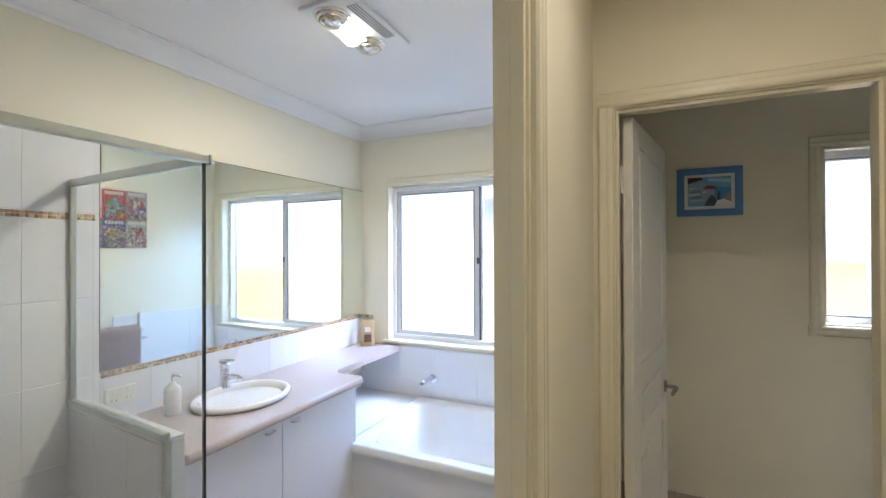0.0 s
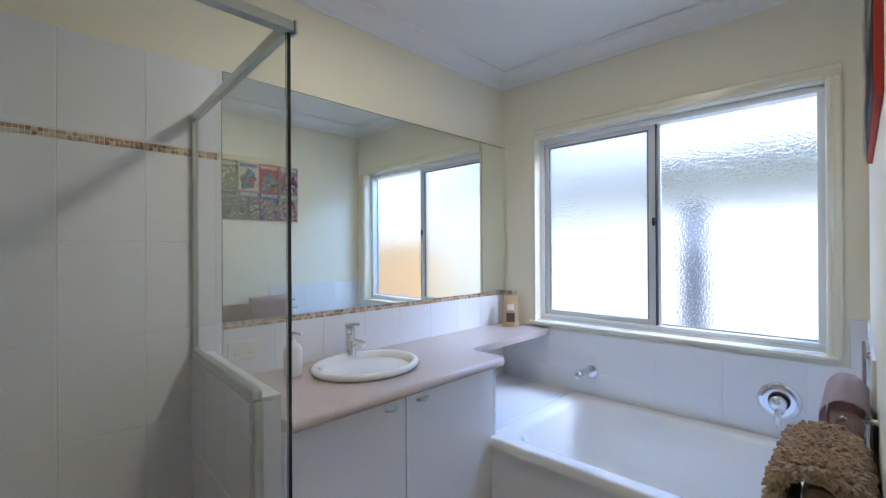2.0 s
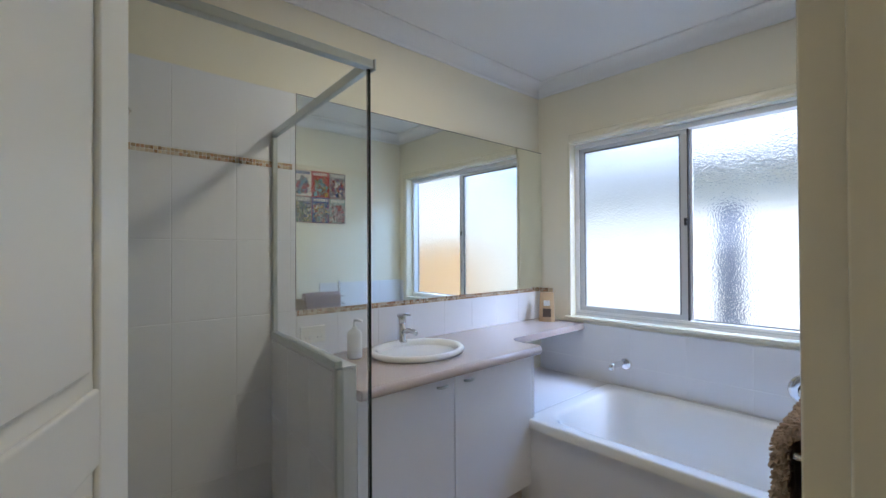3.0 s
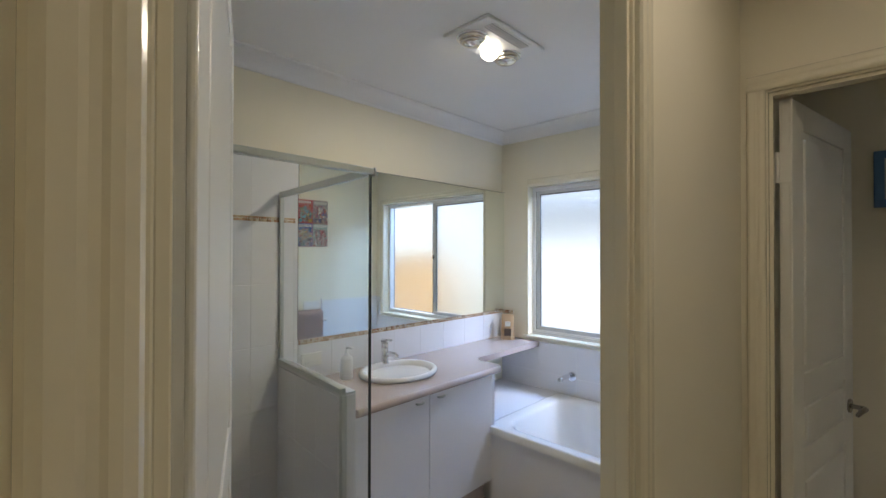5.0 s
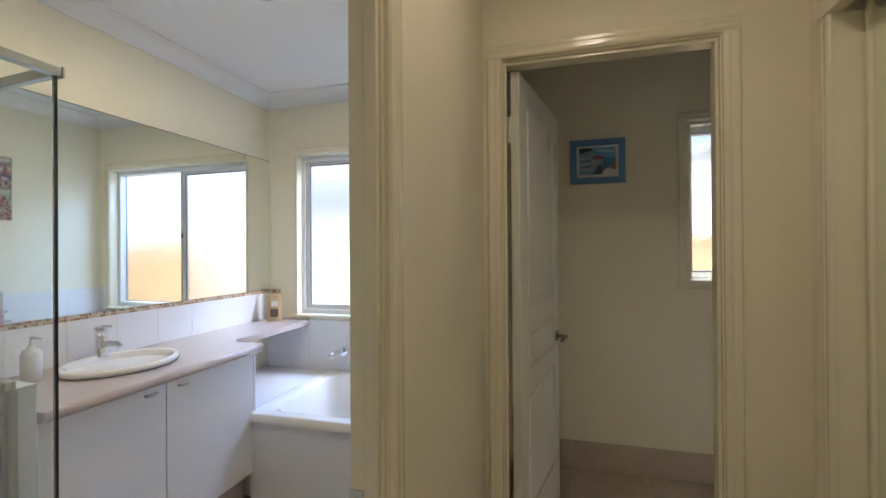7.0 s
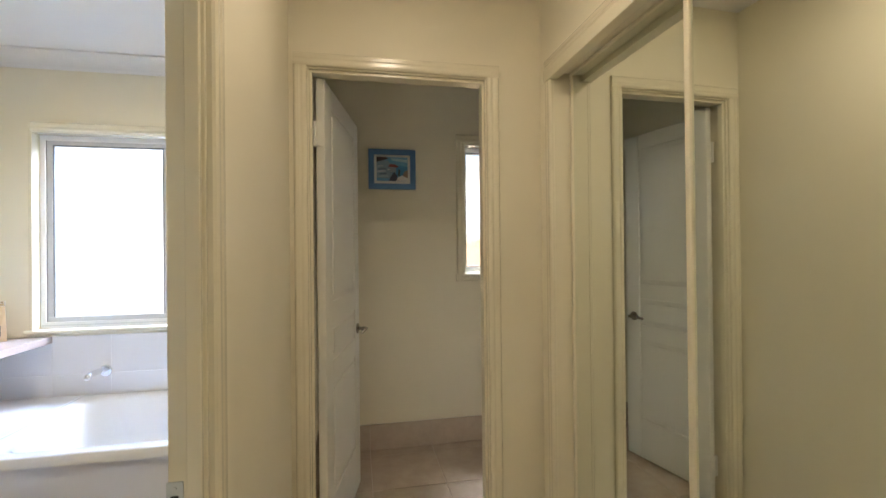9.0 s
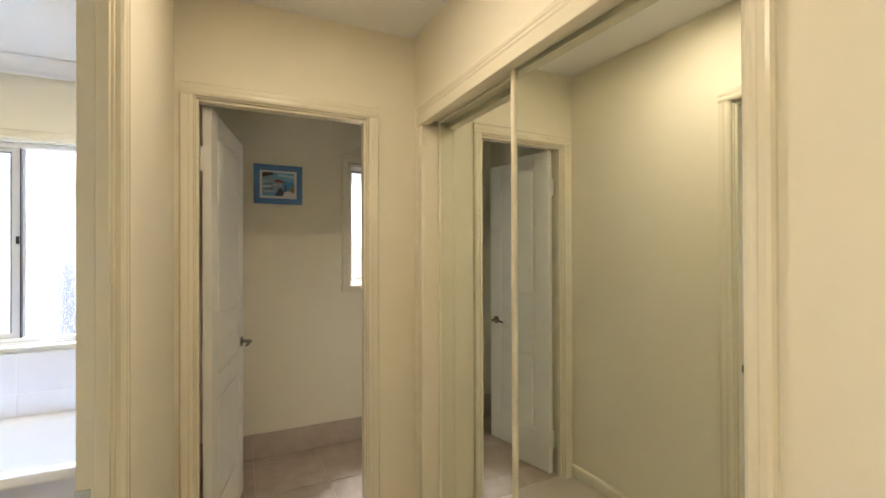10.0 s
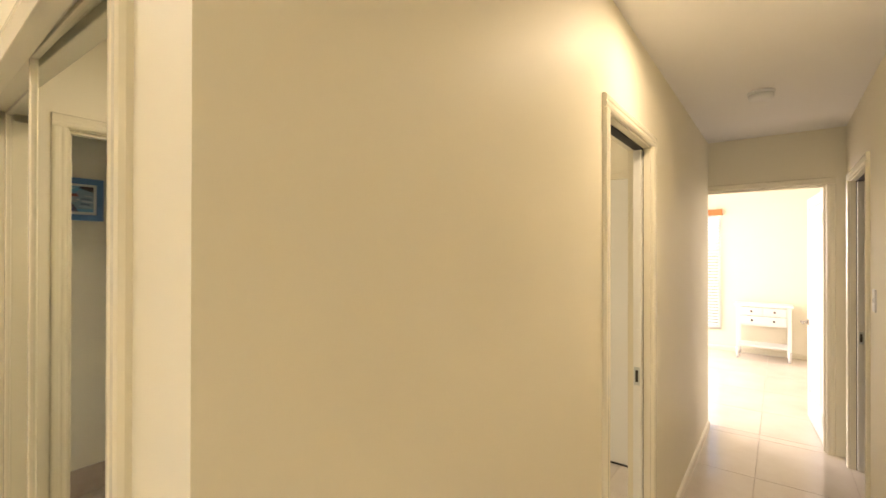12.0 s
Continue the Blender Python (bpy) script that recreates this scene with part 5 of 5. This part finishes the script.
part("roof", sweep([(0, 0), (6.7, 1.6), (13.4, 0), (13.4, 0.12), (6.7, 1.74), (0, 0.12)], (1.6, 8.05, 2.75), (1, 0, 0), (0, 0, 1), (0, 3.0, 0)), ROOF, gh)
part("gable", sweep([(0.1, 0), (13.3, 0), (6.7, 1.56)], (1.6, 8.22, 2.75), (1, 0, 0), (0, 0, 1), (0, 0.16, 0)), RENDERW, gh)
po = thing("boundary_post", (-1.02, 4.2, -0.3), "broad grey-blue post outside the bathroom window", "post")
part("shaft", box(-1.1, -0.95, 4.12, 4.28, -0.3, 1.62, 0.01), POST, po)
part("cap", box(-1.12, -0.93, 4.1, 4.3, 1.62, 1.65, 0.008), POST, po)

# ---- tiles ----
def tile_mesh(name, w, h, t, mat, bev=0.0015):
    """A tile lying in the y-z plane, its face at x = t."""
    bm = bmesh.new()
    a = [bm.verts.new(v) for v in ((0, 0, 0), (0, w, 0), (0, w, h), (0, 0, h))]
    b = [bm.verts.new(v) for v in ((t - bev, 0, 0), (t - bev, w, 0), (t - bev, w, h), (t - bev, 0, h))]
    c = [bm.verts.new(v) for v in ((t, bev, bev), (t, w - bev, bev), (t, w - bev, h - bev), (t, bev, h - bev))]
    for p, q in ((a, b), (b, c)):
        for i in range(4):
            bm.faces.new((p[i], p[(i + 1) % 4], q[(i + 1) % 4], q[i]))
    bm.faces.new(c)
    bmesh.ops.recalc_face_normals(bm, faces=bm.faces[:])
    return mesh_of(name, bm, mat)


MESHES = {}


def tiled(parent, u0, u1, z0, z1, tw_, th_, plane, face, mat=WTILE, off=0.0, zoff=0.0, gap=0.0012, t=0.008):
    """Lays tiles on a wall. face: x+ or x- (u runs along y), y- (u runs along x)."""
    rot = {"x+": Matrix.Identity(4), "x-": Matrix.Rotation(math.pi, 4, "Z"), "y-": Matrix.Rotation(-math.pi / 2, 4, "Z")}[face]
    k = math.floor((u0 - off) / tw_)
    u = off + k * tw_
    while u < u1 - 1e-4:
        a, b = max(u, u0), min(u + tw_, u1)
        zz = zoff + math.floor((z0 - zoff) / th_) * th_
        while zz < z1 - 1e-4:
            c, d = max(zz, z0), min(zz + th_, z1)
            if b - a > 0.012 and d - c > 0.012:
                key = (round(b - a - gap, 4), round(d - c - gap, 4), t, mat.name)
                if key not in MESHES:
                    MESHES[key] = tile_mesh("tile", key[0], key[1], t, mat)
                at = {"x+": (plane, a + gap / 2, c + gap / 2), "x-": (plane, b - gap / 2, c + gap / 2), "y-": (a + gap / 2, plane, c + gap / 2)}[face]
                piece("tile", MESHES[key], parent, *at, rot)
            zz += th_
        u += tw_


def bed(name, bm, label):
    return tagged(solid(name, bm, GROUT), label, "tiles", kind="structure")


TWD, THT = 0.217, 0.297
b1 = bed("wall_tiling_west", box(W + 0.0005, W + 0.0078, -0.03, 1.048, 0.02, 1.972), "white glazed wall tiles in the shower")
tiled(b1, -0.028, 1.046, BZ, 1.645, TWD, THT, W + 0.001, "x+", off=-0.06, zoff=1.645 - 6 * THT)
tiled(b1, -0.028, 1.046, 1.673, 1.972, TWD, 0.299, W + 0.001, "x+", off=-0.06, zoff=1.673)
b2 = bed("wall_tiling_splashback", box(W + 0.0005, W + 0.0078, 1.05, N, 0.845, 1.0535), "white glazed splashback tiles below the mirror")
tiled(b2, 1.052, N - 0.01, 0.846, 1.027, TWD, 0.181, W + 0.001, "x+", off=-0.06, zoff=0.846)
b3 = bed("wall_tiling_south", box(W, BE, -0.0295, -0.026, 0.02, 1.972), "white glazed wall tiles in the shower")
b4 = bed("wall_tiling_bath", box(W + 0.009, BE, N - 0.0078, N - 0.0005, 0.5, 0.845), "white glazed tiles behind the bath")
tiled(b4, W + 0.009, BE - 0.008, 0.51, 0.843, 0.297, 0.217, N - 0.001, "y-", off=-1.46, zoff=0.845 - 2 * 0.217)
tiled(b4, BX1 + 0.052, BE - 0.008, 0.846, 1.036, 0.297, 0.217, N - 0.001, "y-", off=-1.46, zoff=0.846)
b5 = bed("wall_tiling_bath_end", box(BE - 0.0078, BE - 0.0005, 1.95, N, 0.5, 1.04), "white glazed tiles at the bath's end")
tiled(b5, 1.952, N - 0.01, 0.51, 1.04, 0.297, 0.217, BE - 0.001, "x-", off=1.952, zoff=0.845 - 2 * 0.217)
tiled(nib, 0.012, NL - 0.009, BZ, 0.946, TWD, THT, -0.007, "y-", off=0.0, zoff=0.946 - 4 * THT)

m_bm = bmesh.new()
box(0, 0.006, 0, 0.0113, 0, 0.0113, 0.0012, 1, bm=m_bm)
CHIP = mesh_of("mosaic_chip", m_bm, MOSAIC)
for nm, y0, y1, z0 in (("mosaic_band_shower", -0.02, 1.046, 1.6465), ("mosaic_band_mirror", 1.052, N - 0.008, 1.0285)):
    bd = tagged(solid(nm, box(W + 0.0079, W + 0.0089, y0, y1, z0 - 0.001, z0 + 0.0255), GROUT), "band of small brown and beige glass mosaic tiles", "mosaic", kind="structure")
    n = int((y1 - y0) / 0.0127)
    for i in range(n):
        for r in range(2):
            piece("mosaic_tile", CHIP, bd, W + 0.005, y0 + i * 0.0127 + 0.0005, z0 + r * 0.0127)
bd = tagged(solid("mosaic_band_window", box(W + 0.006, -1.685, N - 0.006, N - 0.004, 1.0275, 1.054), GROUT), "short end of the brown mosaic band", "mosaic", kind="structure")
for i in range(8):
    for r in range(2):
        piece("mosaic_tile", CHIP, bd, W + 0.012 + i * 0.0127, N - 0.005, 1.0285 + r * 0.0127, Matrix.Rotation(-math.pi / 2, 4, "Z"))


def floor_tiles(parent, x0, x1, y0, y1, size, ox, oy, top, mat, gap=0.003):
    k = 0
    x = ox + math.floor((x0 - ox) / size) * size
    while x < x1 - 1e-4:
        y = oy + math.floor((y0 - oy) / size) * size
        while y < y1 - 1e-4:
            a, b, c, d = max(x, x0), min(x + size, x1), max(y, y0), min(y + size, y1)
            if b - a > 0.02 and d - c > 0.02:
                key = ("f", round(b - a, 3), round(d - c, 3), mat.name)
                if key not in MESHES:
                    bm = bmesh.new()
                    w2, h2, e = b - a - gap, d - c - gap, 0.0012
                    lo = [bm.verts.new(v) for v in ((0, 0, -0.006), (w2, 0, -0.006), (w2, h2, -0.006), (0, h2, -0.006))]
                    hi = [bm.verts.new(v) for v in ((e, e, 0), (w2 - e, e, 0), (w2 - e, h2 - e, 0), (e, h2 - e, 0))]
                    for i in range(4):
                        bm.faces.new((lo[i], lo[(i + 1) % 4], hi[(i + 1) % 4], hi[i]))
                    bm.faces.new(hi)
                    MESHES[key] = mesh_of("floor_tile", bm, mat)
                piece("floor_tile", MESHES[key], parent, a + gap / 2, c + gap / 2, top)
            y += size
        x += size


def floor(name, x0, x1, y0, y1, top, size, ox, oy, mat, label):
    f = structure(name, box(x0, x1, y0, y1, 0.018, top - 0.0025), GROUT_F, label, "floor")
    floor_tiles(f, x0, x1, y0, y1, size, ox, oy, top, mat)


floor("floor_bathroom", W, BE + 0.02, -0.03, N, BZ, 0.4, -1.0, 1.95, FLOOR_WC, "beige ceramic tiled bathroom floor")
floor("floor_toilet", LW, 1.75, C + 0.03, N, FZ, 0.4, 0.7, 2.7, FLOOR_WC, "beige ceramic tiled toilet floor")
floor("floor_lobby", BE + 0.02, E + 0.6, CN, C + 0.03, FZ, 0.75, 0.6, -0.435, FLOOR_HALL, "cream polished tiled lobby floor")
floor("floor_corridor", -1.7, EX + 0.1, CS, CN, FZ, 0.75, 4.345, -0.435, FLOOR_HALL, "cream polished tiled corridor floor")
floor("floor_bedroom", EX + 0.1, GX, -1.0, 2.7, FZ, 0.75, 4.345, -0.435, FLOOR_HALL, "cream polished tiled bedroom floor")
floor("floor_side_room", 2.0, 4.0, CN, 3.1, FZ, 0.75, 4.345, -0.435, FLOOR_HALL, "cream tiled side room floor")
floor("floor_south_room", 3.4, 5.6, -2.6, CS, FZ, 0.75, 4.345, -0.435, FLOOR_HALL, "cream tiled room floor")
sk = tagged(solid("tile_skirting", box(LW, 1.75, N - 0.003, N - 0.0005, FZ, 0.195), GROUT), "beige tile skirting round the toilet", "skirting", kind="structure")
tiled(sk, LW, 1.75, FZ + 0.001, 0.195, 0.4, 0.164, N - 0.001, "y-", mat=FLOOR_WC, off=0.7, zoff=FZ + 0.001)
sk = tagged(solid("tile_skirting", box(LW + 0.0005, LW + 0.003, C + 0.1, N, FZ, 0.195), GROUT), "beige tile skirting round the toilet", "skirting", kind="structure")
tiled(sk, C + 0.1, N - 0.01, FZ + 0.001, 0.195, 0.4, 0.164, LW + 0.001, "x+", mat=FLOOR_WC, off=2.7, zoff=FZ + 0.001)
